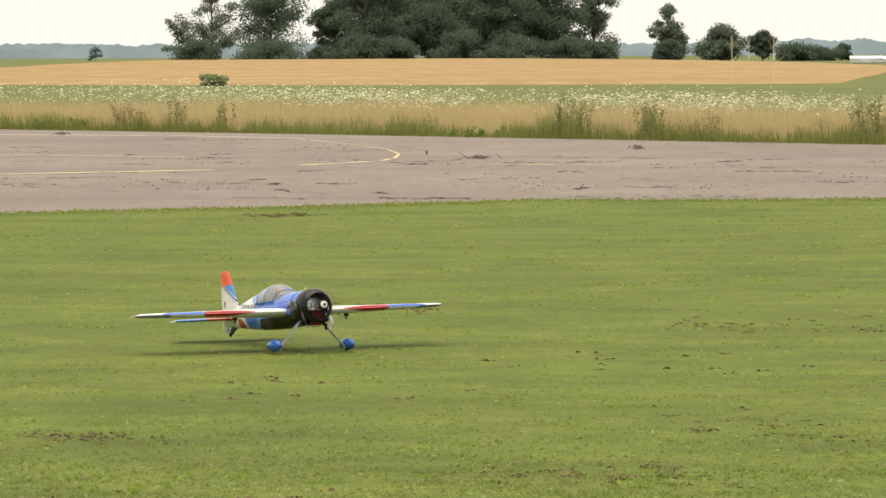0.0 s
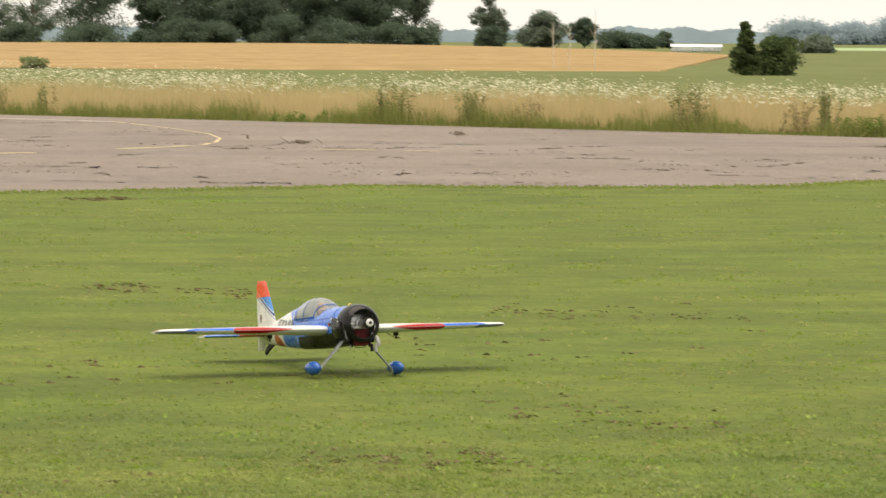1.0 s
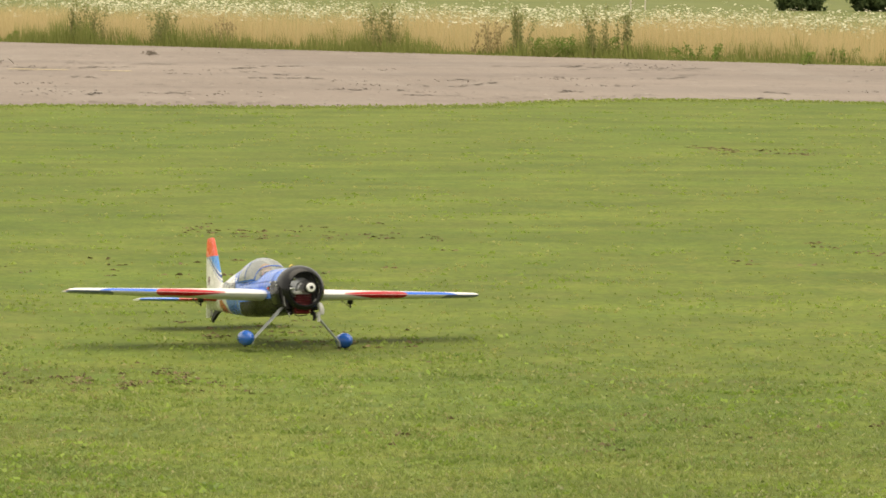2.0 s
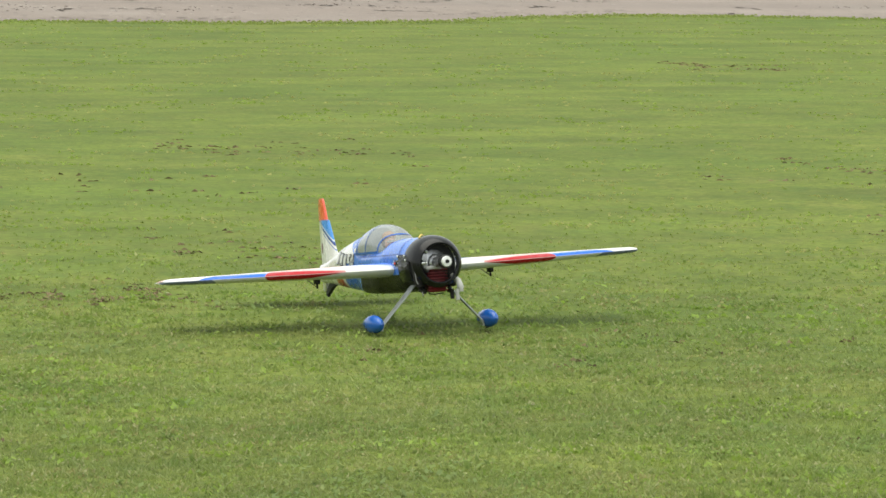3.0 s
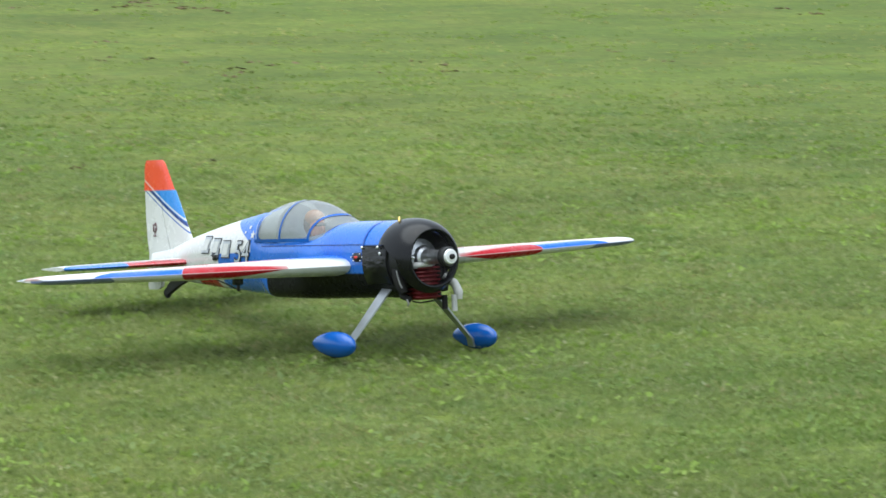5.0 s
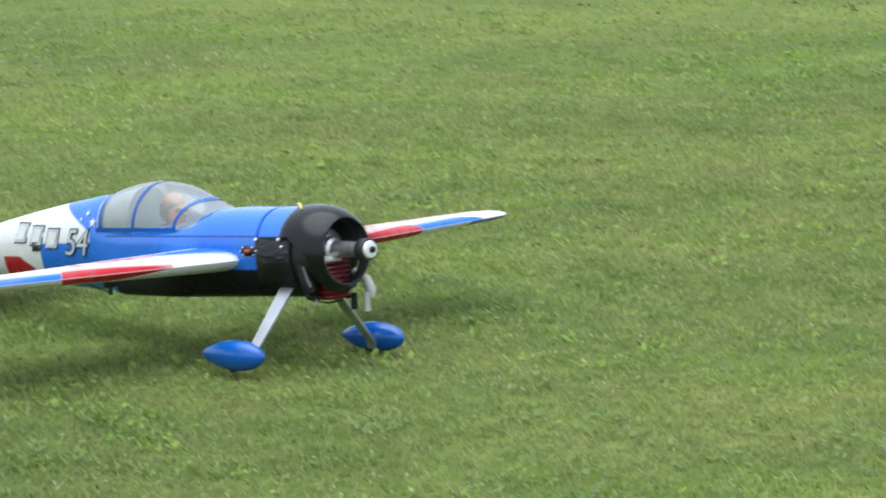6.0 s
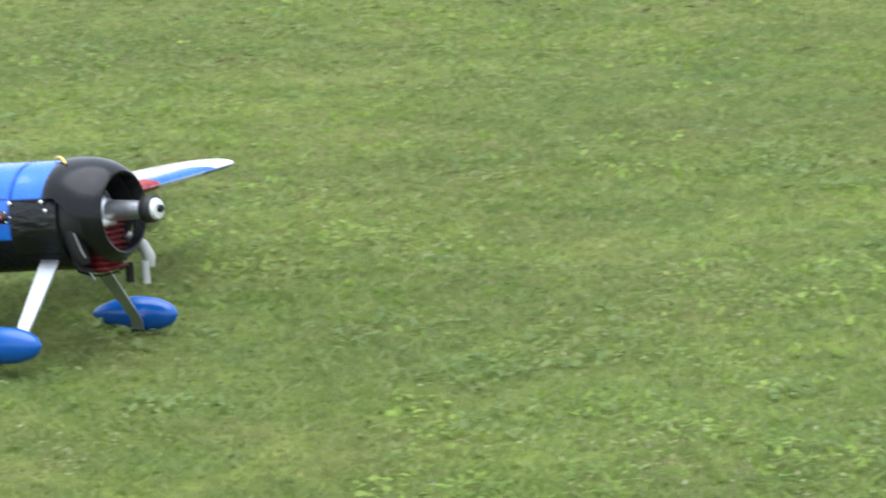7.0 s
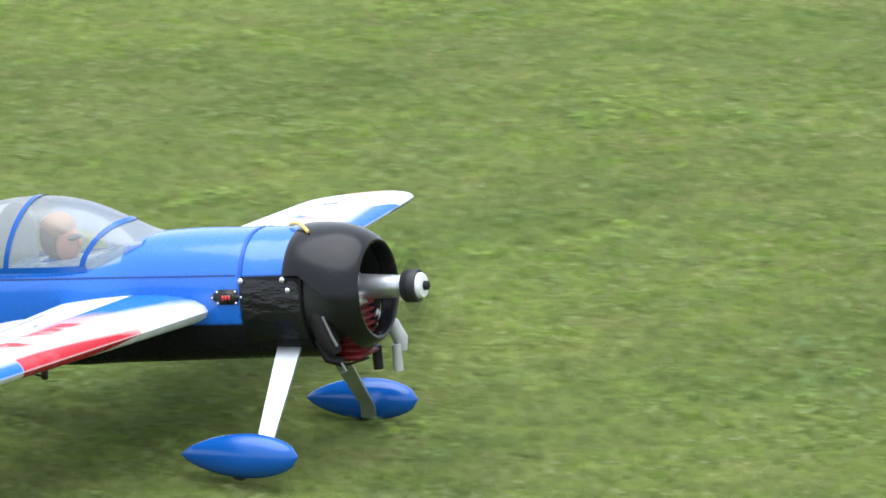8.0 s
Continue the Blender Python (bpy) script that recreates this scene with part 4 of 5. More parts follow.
BODY = [(-0.15, 0.09, -0.104, 0.089, 2.0), (-0.18, 0.0945, -0.104, 0.0925, 2.03), (-0.21, 0.095, -0.104, 0.093, 2.05), (-0.25, 0.0945, -0.103, 0.093, 2.35), (-0.42, 0.092, -0.105, 0.087, 2.7), (-0.5, 0.07, -0.105, 0.085, 3.2),
        (-0.55, 0.06, -0.104, 0.0835, 4.6), (-0.6, 0.056, -0.103, 0.082, 5.0), (-0.72, 0.058, -0.1, 0.077, 4.8), (-0.755, 0.09, -0.098, 0.0755, 2.8), (-0.785, 0.122, -0.096, 0.074, 2.2), (-0.85, 0.119, -0.092, 0.069, 2.0), (-1.0, 0.096, -0.08, 0.055, 2.0),
        (-1.15, 0.068, -0.066, 0.038, 2.1), (-1.3, 0.035, -0.052, 0.02, 2.1), (-1.4, 0.022, -0.045, 0.011, 2.0)]


def airfoil(n=11):
    """Symmetric section, x from 0 at the nose to -1, upper then lower."""
    xs = [0.5 * (1 - math.cos(math.pi * i / n)) for i in range(n + 1)]
    th = [0.6 * (0.2969 * math.sqrt(x) - 0.126 * x - 0.3516 * x * x + 0.2843 * x ** 3 - 0.1 * x ** 4) / 0.06 * 0.1 for x in xs]
    return [(-x, t) for x, t in zip(xs, th)] + [(-x, -t) for x, t in list(zip(xs, th))[-2:0:-1]]


def surface(stations, upright=False, start=0.0, end=1.0):
    """A flying surface from rows (span, leading x, chord, thickness, height), between the chord fractions."""
    rings = []
    prof = airfoil()
    for s, le, chord, th, h in stations:
        r = []
        for x, t in prof:
            u = start + (end - start) * -x
            # thickness of the whole section at chord place u
            full = 5 * th * (0.2969 * math.sqrt(max(u, 0)) - 0.126 * u - 0.3516 * u * u + 0.2843 * u ** 3 - 0.1036 * u ** 4)
            v = math.copysign(full, t) if abs(t) > 1e-6 else 0.0
            if start > 0 and -x < 1e-6:
                v = 0.0
            p = (le - u * chord, v * chord)
            r.append((p[0], p[1], s + h) if upright else (p[0], s, p[1] + h))
        rings.append(r)
    return loft(rings, True, (True, True))


def aeroplane():
    plane = tagged(new("model_aeroplane"), "blue, white and red model aeroplane with black cowl on grass", "model aeroplane")

    def add(name, bm, mat, label="", parent=None):
        ob = part(name, bm, mat, parent or plane, label)
        if parent is None:
            ob.matrix_basis = TILT
        return ob

    # fuselage
    xs = sorted({k[0] for k in BODY} | {round(-0.15 - 0.02 * i, 3) for i in range(63)}, reverse=True)
    body = add("fuselage", loft([ring(x, *spline(BODY, x)) for x in xs if x >= -1.4]), FUSELAGE, "glossy blue, white and black film over the fuselage")
    # seam band ahead of the cockpit
    rows = []
    for x in (-0.245, -0.251):
        t, b, h, pw = spline(BODY, x)
        rr = ring(x, t + 0.0015, b, h + 0.0015, pw)
        rows.append([p for p in rr[0:19]])
    add("seam_band", loft(rows, False, (False, False)), plain("dark_blue_seam", (0.014, 0.075, 0.38), 0.35), parent=body)

    # cowl: open ring with rolled lip
    prof = [(-0.178, 0.0985), (-0.174, 0.1012), (-0.162, 0.1025), (-0.14, 0.1025), (-0.115, 0.1), (-0.095, 0.095), (-0.08, 0.088), (-0.068, 0.08), (-0.063, 0.074), (-0.064, 0.07), (-0.072, 0.068), (-0.1, 0.074), (-0.13, 0.086), (-0.15, 0.092)]
    bm = lathe_x(prof, (0, -0.003), 64)
    # the lower flanks are cut away behind a slanting edge
    for co, no in (((-0.15, 0, 0.036), (1, 0, 1.35)), ((-0.096, 0, -0.004), (1, 0, 0.15)), ((0, 0, 0.036), (0, 0, 1)), ((0, 0, -0.004), (0, 0, 1))):
        bmesh.ops.bisect_plane(bm, geom=bm.verts[:] + bm.edges[:] + bm.faces[:], plane_co=co, plane_no=no, dist=1e-5)

    def cut_away(c):
        if c.z > -0.004:
            return c.z < 0.036 and c.x + 0.15 + 1.35 * (c.z - 0.036) < 0
        return c.x + 0.096 + 0.15 * (c.z + 0.004) < 0

    gone = [f for f in bm.faces if cut_away(f.calc_center_median())]
    bmesh.ops.delete(bm, geom=gone, context="FACES")
    cowl = add("cowl", bm, BLACK_GLOSS, "black glossy round engine cowl")
    inner = add("bulkhead", lathe_x([(-0.149, 0.088), (-0.1495, 0.002)], (0, -0.004), 32, caps=(False, True)), BLACK_MATT)
    # added shroud, no engine part: blocks see-through light and blackens the opening
    add("cowl_blackout", lathe_x([(-0.149, 0.083), (-0.125, 0.08), (-0.1, 0.072), (-0.09, 0.069)], (0, -0.003), 40), BLACK_MATT, "added matt black shroud that keeps the inside of the cowl dark", parent=cowl)
    # engine bay covers on both flanks
    for sgn in (-1, 1):
        rows = []
        for x in (-0.25, -0.245, -0.2, -0.158, -0.153):
            t, b, h, pw = spline(BODY, x)
            off = 0.004 if -0.249 < x < -0.155 else 0.0
            rr = ring(x, t + off, b, h + off, pw, 60)
            pick = [p for p in rr if sgn * p[1] > 0 and -0.07 < p[2] < 0.036]
            rows.append(sorted(pick, key=lambda p: p[2])[:14])
        m = min(len(r) for r in rows)
        cover = add("bay_cover", loft([r[:m] for r in rows], False, (False, False)), BLACK_TAPE, "wrinkled black film cover over the engine bay")
        for x, z in ((-0.243, 0.03), (-0.175, 0.03), (-0.168, 0.014)):
            t, b, h, pw = spline(BODY, x)
            ball(bm := bmesh.new(), (x, sgn * (h + 0.004), z), (0.0045, 0.003, 0.0045), seg=10)
            add("screw", bm, ALU, parent=cover)
    # oily canister and linkage in the open corner below the cowl
    for sgn in (-1, 1):
        bm = bmesh.new()
        tube([(-0.146, sgn * 0.058, -0.012), (-0.138, sgn * 0.064, -0.03), (-0.122, sgn * 0.066, -0.068), (-0.114, sgn * 0.062, -0.088)], [0.009, 0.0165, 0.0165, 0.01], 14, bm)
        tube([(-0.15, sgn * 0.05, -0.07), (-0.13, sgn * 0.056, -0.098), (-0.112, sgn * 0.045, -0.106)], 0.008, 8, bm)
        link = add("linkage", bm, STEEL_DARK, "dark oily engine linkage below the cowl")
        bm = bmesh.new()
        tube([(-0.124, sgn * 0.076, -0.03), (-0.11, sgn * 0.078, -0.062), (-0.106, sgn * 0.074, -0.075)], 0.0024, 8, bm)
        add("clamp", bm, STEEL_MID, parent=link)
        bm = bmesh.new()
        tube([(-0.108, sgn * 0.06, -0.104), (-0.103, sgn * 0.058, -0.116), (-0.112, sgn * 0.055, -0.12)], 0.0022, 6, bm)
        add("hose_clip", bm, STEEL_MID, parent=link)

    # engine
    engine = add("engine", lathe_x([(-0.148, 0.046), (-0.118, 0.046), (-0.112, 0.03), (-0.1, 0.027), (-0.095, 0.02), (-0.03, 0.0165), (-0.018, 0.0165)], (0, 0), 24, caps=(True, True)), ALU, "bare aluminium engine case and shaft")
    for i in range(8):
        bm = bmesh.new()
        z = -0.028 - 0.0105 * i
        slab(bm, (-0.146, -0.036, z - 0.0028), (-0.088, 0.036, z + 0.0028), 0.002)
        add("cooling_fin", bm, RED_ENGINE, parent=engine)
    bm = bmesh.new()
    slab(bm, (-0.143, -0.03, -0.108), (-0.094, 0.03, -0.03), 0.004)
    add("cylinder", bm, RED_ENGINE, parent=engine)
    bm = bmesh.new()
    slab(bm, (-0.105, -0.045, -0.028), (-0.088, 0.012, -0.012), 0.003)
    add("ignition_box", bm, WHITE_PLASTIC, "pale label plate on the engine", parent=engine)
    bm = bmesh.new()
    tube([(-0.1, -0.052 + 0.024 * math.cos(a), 0.022 + 0.024 * math.sin(a)) for a in [radians(40 + 24 * i) for i in range(12)]], 0.006, 8, bm)
    tube([(-0.13, -0.045, 0.02), (-0.1, -0.045, 0.02)], [0.016, 0.013], 12, bm)
    add("carburettor", bm, ALU, "pale metal carburettor ring inside the cowl", parent=engine)
    # muffler and two stub pipes, port side low
    bm = bmesh.new()
    tube([(-0.1, 0.055, -0.05), (-0.078, 0.07, -0.072), (-0.07, 0.075, -0.094), (-0.07, 0.075, -0.112)], [0.009, 0.0115, 0.012, 0.009], 12, bm)
    muff = add("muffler", bm, PALE_METAL, "pale muffler below the cowl")
    for x, y, z0, z1, m in ((-0.072, 0.062, -0.1, -0.141, PALE_METAL), (-0.1, 0.052, -0.1, -0.136, STEEL_DARK)):
        bm = bmesh.new()
        tube([(x, y, z0), (x, y, z1)], 0.0075, 14, bm)
        add("exhaust_pipe", bm, m, parent=muff)
    bm = bmesh.new()
    tube([(-0.15, -0.015, -0.1), (-0.13, -0.025, -0.112), (-0.12, -0.01, -0.116), (-0.1, 0.02, -0.112)], 0.002, 8, bm)
    add("wire_loop", bm, STEEL_DARK)
    # fuel tube on the cowl
    bm = bmesh.new()
    pts = [(-0.195 + 0.045 * u, -0.008 - 0.034 * u, 0.0985 - 0.006 * u * u + 0.0055 * math.sin(u * math.pi)) for u in [i / 8 for i in range(9)]]
    tube(pts, 0.0027, 8, bm)
    add("fuel_tube", bm, YELLOW, "yellow loop of fuel tube on top of the cowl")

    # hub and propeller
    hub = add("hub", lathe_x([(-0.02, 0.022), (-0.016, 0.025), (0.001, 0.025), (0.004, 0.0235), (0.004, 0.018)], (0, 0), 28, caps=(True, False)), BLACK_MATT, "black propeller hub")
    add("spinner_nut", lathe_x([(0.002, 0.0195), (0.008, 0.0192), (0.011, 0.0175), (0.012, 0.008)], (0, 0), 24, caps=(True, True)), NUT, "pale satin spinner nut", parent=hub)
    add("shaft_tip", lathe_x([(0.011, 0.0072), (0.018, 0.0068), (0.02, 0.004)], (0, 0), 16, caps=(True, True)), STEEL_DARK, parent=hub)
    bm = bmesh.new()
    films = []
    for j, (r0, r1, veil) in enumerate(((0.024, 0.04, 0.5), (0.04, 0.058, 0.28), (0.058, 0.085, 0.13), (0.085, 0.13, 0.04), (0.13, 0.215, 0.012))):
        k = Mat("spinning_blades", 0.6, 0, 0.1)
        k.b.inputs["Alpha"].default_value = veil
        films.append(k.color((0.012, 0.012, 0.012)))
        for i in range(32):
            a0, a1 = 2 * math.pi * i / 32, 2 * math.pi * (i + 1) / 32
            q = [(-0.008, r * math.cos(a), r * math.sin(a)) for r, a in ((r0, a0), (r1, a0), (r1, a1), (r0, a1))]
            bm.faces.new([bm.verts.new(v) for v in q]).material_index = j
    prop = add("propeller", bm, films, "black propeller blurred by its fast spin")

    # canopy
    def canopy_ring(x, n=25):
        u = (x + 0.775) / (0.775 - 0.425)
        top = spline([(-0.775, 0.127), (-0.73, 0.141), (-0.67, 0.152), (-0.6, 0.153), (-0.54, 0.142), (-0.48, 0.117), (-0.445, 0.098), (-0.425, 0.09)], x)[0]
        t, b, hw, pw = spline(BODY, x)
        base = 0.05 if x < -0.5 else 0.05 + (x + 0.5) * 0.42
        # the windshield narrows to meet the rounded deck ahead of it
        v = min(0.97, (base - (t + b) / 2) / ((t - b) / 2))
        w = max(0.0, min(1.0, (x + 0.56) / 0.06))
        half = (hw - 0.003) * (1 - w) + w * (hw * (1 - v ** pw) ** (1 / pw) + 0.001)
        return [(x, half * math.cos(math.pi * i / (n - 1)), base + (top - base) * math.sin(math.pi * i / (n - 1)) ** 0.8) for i in range(n)]

    cx = [-0.775 + 0.0125 * i for i in range(29)]
    can = add("canopy", loft([canopy_ring(x) for x in cx], False, (False, False)), CANOPY, "clear bubble canopy with a grey tint")
    can.visible_shadow = False
    k = plain("grey_panel", (0.36, 0.4, 0.41), 0.5)

    def arch(x0, lean, width, mat, name):
        rows = []
        for dx in (0, width):
            base = canopy_ring(x0 + dx)
            r2 = []
            for i, p in enumerate(base):
                u = math.sin(math.pi * i / 24)
                xx = x0 + dx + lean * u
                q = canopy_ring(max(-0.775, min(-0.425, xx)))[i]
                r2.append((q[0], q[1] * 1.015, q[2] + 0.002))
            rows.append(r2)
        add(name, loft(rows, False, (False, False)), mat, parent=can)

    arch(-0.765, 0.0, 0.01, BLUE_PAINT, "canopy_frame")
    arch(-0.655, 0.03, 0.009, BLUE_PAINT, "canopy_frame")
    arch(-0.525, 0.05, 0.009, BLUE_PAINT, "canopy_frame")
    for sgn in (-1, 1):
        rows = []
        for x in cx[:22]:
            r0 = canopy_ring(x)
            p, q = (r0[0], r0[1]) if sgn > 0 else (r0[-1], r0[-2])
            rows.append([(p[0], p[1] + sgn * 0.002, p[2] - 0.003), (q[0], q[1] + sgn * 0.003, p[2] + 0.006)])
        add("canopy_rail", loft(rows, False, (False, False)), BLUE_PAINT, parent=can)
    rows = []
    for x in (-0.768, -0.74, -0.7, -0.672):
        rows.append([(x, y * 0.92, 0.05 + (z - 0.05) * 0.93) for _, y, z in canopy_ring(x)])
    add("rear_panel", loft(rows, False, (True, True)), k, "grey inner panel behind the seat")

    # pilot figure: one plain mesh
    bm = bmesh.new()
    ball(bm, (-0.582, 0, 0.08), (0.021, 0.021, 0.033), 0)
    ball(bm, (-0.604, 0, 0.09), (0.022, 0.0265, 0.032), 1)
    ball(bm, (-0.594, 0, 0.106), (0.029, 0.026, 0.023), 2)
    ball(bm, (-0.568, 0, 0.089), (0.01, 0.02, 0.006), 3, 10)
    ball(bm, (-0.56, 0, 0.079), (0.005, 0.0045, 0.007), 0, 8)
    ball(bm, (-0.596, 0, 0.06), (0.017, 0.017, 0.022), 1)
    ball(bm, (-0.605, 0, 0.04), (0.03, 0.055, 0.02), 4)
    add("pilot_figure", bm, [SKIN, BROWN, TAN, DARK_INK, BLUE_PAINT], "small pilot doll bust with tan cap and goggles")

    # wings with separate ailerons
    def le(s):
        return -0.295 - 0.11 * s

    def chord(s):
        return 0.36 - 0.165 * s / 0.93

    spans = [0.06, 0.2, 0.35, 0.5, 0.65, 0.78, 0.86, 0.9, 0.918, 0.928]
    shrink = {0.9: 0.97, 0.918: 0.88, 0.928: 0.66}
    for sgn in (-1, 1):
        st = [(sgn * s, le(s) - (1 - shrink.get(s, 1)) * chord(s) * 0.5, chord(s) * shrink.get(s, 1), (0.16 - 0.045 * s) * shrink.get(s, 1), -0.017 + 0.013 * s) for s in spans]
        wing = add("wing", surface(st, end=0.73), WING, "film-covered wing in white, red and blue")
        st2 = [(sgn * s, le(s) - (1 - shrink.get(s, 1)) * chord(s) * 0.5, chord(s) * shrink.get(s, 1), (0.16 - 0.045 * s) * shrink.get(s, 1), -0.017 + 0.013 * s) for s in spans[1:]]
        add("aileron", surface(st2, start=0.742, end=1.0), WING, parent=wing)
        # aileron servo arm below the wing
        bm = bmesh.new()
        slab(bm, (-0.468, sgn * 0.34 - 0.01, -0.05), (-0.444, sgn * 0.34 + 0.01, -0.03), 0.002)
        slab(bm, (-0.459, sgn * 0.34 - 0.003, -0.066), (-0.45, sgn * 0.34 + 0.003, -0.048), 0.001)
        tube([(-0.455, sgn * 0.34, -0.062), (-0.56, sgn * 0.34, -0.034)], 0.0018, 6, bm)
        slab(bm, (-0.566, sgn * 0.34 - 0.002, -0.035), (-0.557, sgn * 0.34 + 0.003, -0.018), 0.001)
        add("servo_arm", bm, BLACK_MATT, parent=wing)

    # tail
    fin_rows = [(0.02, -1.17, -1.422), (0.06, -1.195, -1.428), (0.12, -1.228, -1.43), (0.193, -1.268, -1.428)]
    add("fin", surface([(s, l, l - r, 0.09, 0) for s, l, r in fin_rows], True, end=0.48), FIN, "white fin with blue front")
    rud = [(-0.08, -1.33, -1.432), (-0.072, -1.29, -1.436), (-0.04, -1.275, -1.434)] + fin_rows
    bm = surface([(s, l, l - r, 0.08, 0) for s, l, r in rud], True, start=0.484)
    horn = surface([(s, l, l - r, 0.09, 0) for s, l, r in [(0.1935, -1.272, -1.432), (0.2, -1.276, -1.431), (0.255, -1.306, -1.424), (0.271, -1.316, -1.42), (0.279, -1.33, -1.412)]], True)
    me = bpy.data.meshes.new("rudder_horn")
    horn.to_mesh(me)
    horn.free()
    bm.from_mesh(me)
    rudder = add("rudder", bm, FIN, "white rudder with a red top")
    stab_rows = [(0.01, -1.17, 0.25), (0.2, -1.21, 0.215), (0.33, -1.245, 0.18), (0.355, -1.262, 0.155), (0.362, -1.28, 0.12)]
    for sgn in (-1, 1):
        stab = add("stabiliser", surface([(sgn * s, l, c, 0.09, -0.004) for s, l, c in stab_rows], end=0.55), STAB, "white tailplane with red and blue edge")
        add("elevator", surface([(sgn * s, l, c, 0.09, -0.004) for s, l, c in stab_rows], start=0.57), STAB, parent=stab)
    # tail wheel bracket
    bm = bmesh.new()
    plate = [(-1.215, -0.052), (-1.3, -0.05), (-1.325, -0.066), (-1.342, -0.088), (-1.328, -0.093), (-1.275, -0.07)]
    loft([[(x, y * w, z - 0.001 * abs(y)) for x, z in plate] for y, w in ((-1, 0.007), (1, 0.007))], True, (True, True), 0, bm)
    add("tail_bracket", bm, BLACK_MATT)
    bm = bmesh.new()
    bmesh.ops.create_cone(bm, cap_ends=True, segments=20, radius1=0.0145, radius2=0.0145, depth=0.012)
    bmesh.ops.bevel(bm, geom=[e for e in bm.edges if e.calc_face_angle(0) > 1], offset=0.004, segments=2, affect="EDGES")
    bmesh.ops.transform(bm, matrix=pose(-1.338, 0, -0.09, 90, 0, 0), verts=bm.verts)
    add("tail_wheel", bm, RUBBER, "small black tail wheel")

    # markings on the flanks
    def flank(x, z, lift=0.002):
        t, b, hw, pw = spline(BODY, x)
        v = max(-1, min(1, (z - (t + b) / 2) / ((t - b) / 2)))
        return hw * (1 - abs(v) ** pw) ** (1 / pw) + lift

    for sgn in (-1, 1):
        for i, x in enumerate((-1.06, -1.0, -0.94)):
            for e, lift, mat, nm in ((0, 0.002, DARK_INK, "marking_border"), (0.003, 0.003, GREY_INK, "marking_block"), (0.009, 0.004, WHITE_PLASTIC, "marking_core")):
                w, h, zc = 0.024 - e, 0.024 - e, 0.043 - 0.006 * i
                bm = bmesh.new()
                bm.faces.new([bm.verts.new((x + ax * sgn * -1, sgn * flank(x + ax * sgn * -1, zc + az, lift), zc + az)) for ax, az in ((-w, -h), (w, -h), (w + 0.008, h), (-w + 0.008, h))])
                add(nm, bm, mat, "slanted plain block of the side marking" if e == 0 else "", parent=None)
        font = bpy.data.curves.new("digits", "FONT")
        font.body, font.size, font.shear, font.align_x = "54", 0.084, 0.25, "CENTER"
        for off, lift, mat, nm in ((0.0032, 0.0022, DARK_INK, "digits_border"), (0.0, 0.0034, GREY_INK, "digits")):
            font.offset = off
            txt = new("digits_source", font)
            me = bpy.data.meshes.new_from_object(txt.evaluated_get(bpy.context.evaluated_depsgraph_get()))
            bpy.data.objects.remove(txt)
            bm = bmesh.new()
            bm.from_mesh(me)
            bmesh.ops.triangulate(bm, faces=bm.faces)
            for v in bm.verts:
                x, z = -0.85 + v.co.x * -sgn, -0.006 + v.co.y
                v.co = (x, sgn * flank(x, z, lift), z)
            add(nm, bm, mat, "silver digits with a dark outline" if off == 0 else "")
        bm = bmesh.new()
        for x, z, a, b in ((-1.0, 0.012, 0.011, 0.011), (-0.985, 0.008, 0.004, 0.004)):
            t, bt, hw, pw = spline(BODY, x)
            slab(bm, (x - a, sgn * (hw + 0.0015) - 0.001, z - b), (x + a, sgn * (hw + 0.0015) + 0.001, z + b))
        add("square_marking", bm, DARK_INK)
        bm = bmesh.new()
        for cx_, cz, rad in ((-0.79, 0.068, 0.012), (-0.815, 0.088, 0.007), (-0.835, 0.075, 0.005)):
            t, bt, hw, pw = spline(BODY, cx_)
            vs = []
            for i in range(10):
                rr = rad if i % 2 == 0 else rad * 0.42
                a = math.pi / 2 + math.pi * i / 5
                zz = cz + rr * math.sin(a)
                v = max(-1, min(1, (zz - (t + bt) / 2) / ((t - bt) / 2)))
                vs.append(bm.verts.new((cx_ + rr * math.cos(a), sgn * (hw * (1 - abs(v) ** pw) ** (1 / pw) + 0.0025), zz)))
            bm.faces.new(vs)
        add("star_marking", bm, WHITE_PLASTIC)
        # emblem on the rudder, unreadable
        bm = bmesh.new()
        for j, (dx, dz, w, h) in enumerate(((0.002, 0.016, 0.0035, 0.005), (-0.008, 0.006, 0.0022, 0.011), (0.002, 0.0, 0.0035, 0.007), (-0.003, -0.016, 0.009, 0.0018), (0.009, 0.008, 0.0018, 0.01), (-0.002, -0.009, 0.002, 0.005))):
            slab(bm, (-1.378 + dx - w, sgn * 0.0052 - 0.0008, 0.085 + dz - h), (-1.378 + dx + w, sgn * 0.0052 + 0.0008, 0.085 + dz + h))
        add("emblem", bm, EMBLEM_INK, parent=rudder)
    # hatch seam along the flanks
    for sgn in (-1, 1):
        rows = []
        for i in range(26):
            x = -0.255 - 0.0195 * i
            rows.append([(x, sgn * flank(x, z, 0.0012), z) for z in (0.0365, 0.0385)])
        add("hatch_seam", loft(rows, False, (False, False)), plain("seam_blue", (0.008, 0.035, 0.17), 0.5), parent=body)
    # power switch ahead of the wing, starboard flank
    t, b, hw, pw = spline(BODY, -0.268)
    bm = bmesh.new()
    slab(bm, (-0.288, -hw - 0.005, -0.006), (-0.25, -hw + 0.004, 0.017), 0.004)
    slab(bm, (-0.297, -hw - 0.0035, -0.001), (-0.241, -hw + 0.004, 0.012), 0.004)
    sw = add("power_switch", bm, BLACK_MATT, "black switch plate with a red display")
    bm = bmesh.new()
    slab(bm, (-0.277, -hw - 0.0065, 0.0), (-0.26, -hw - 0.0045, 0.011), 0.001)
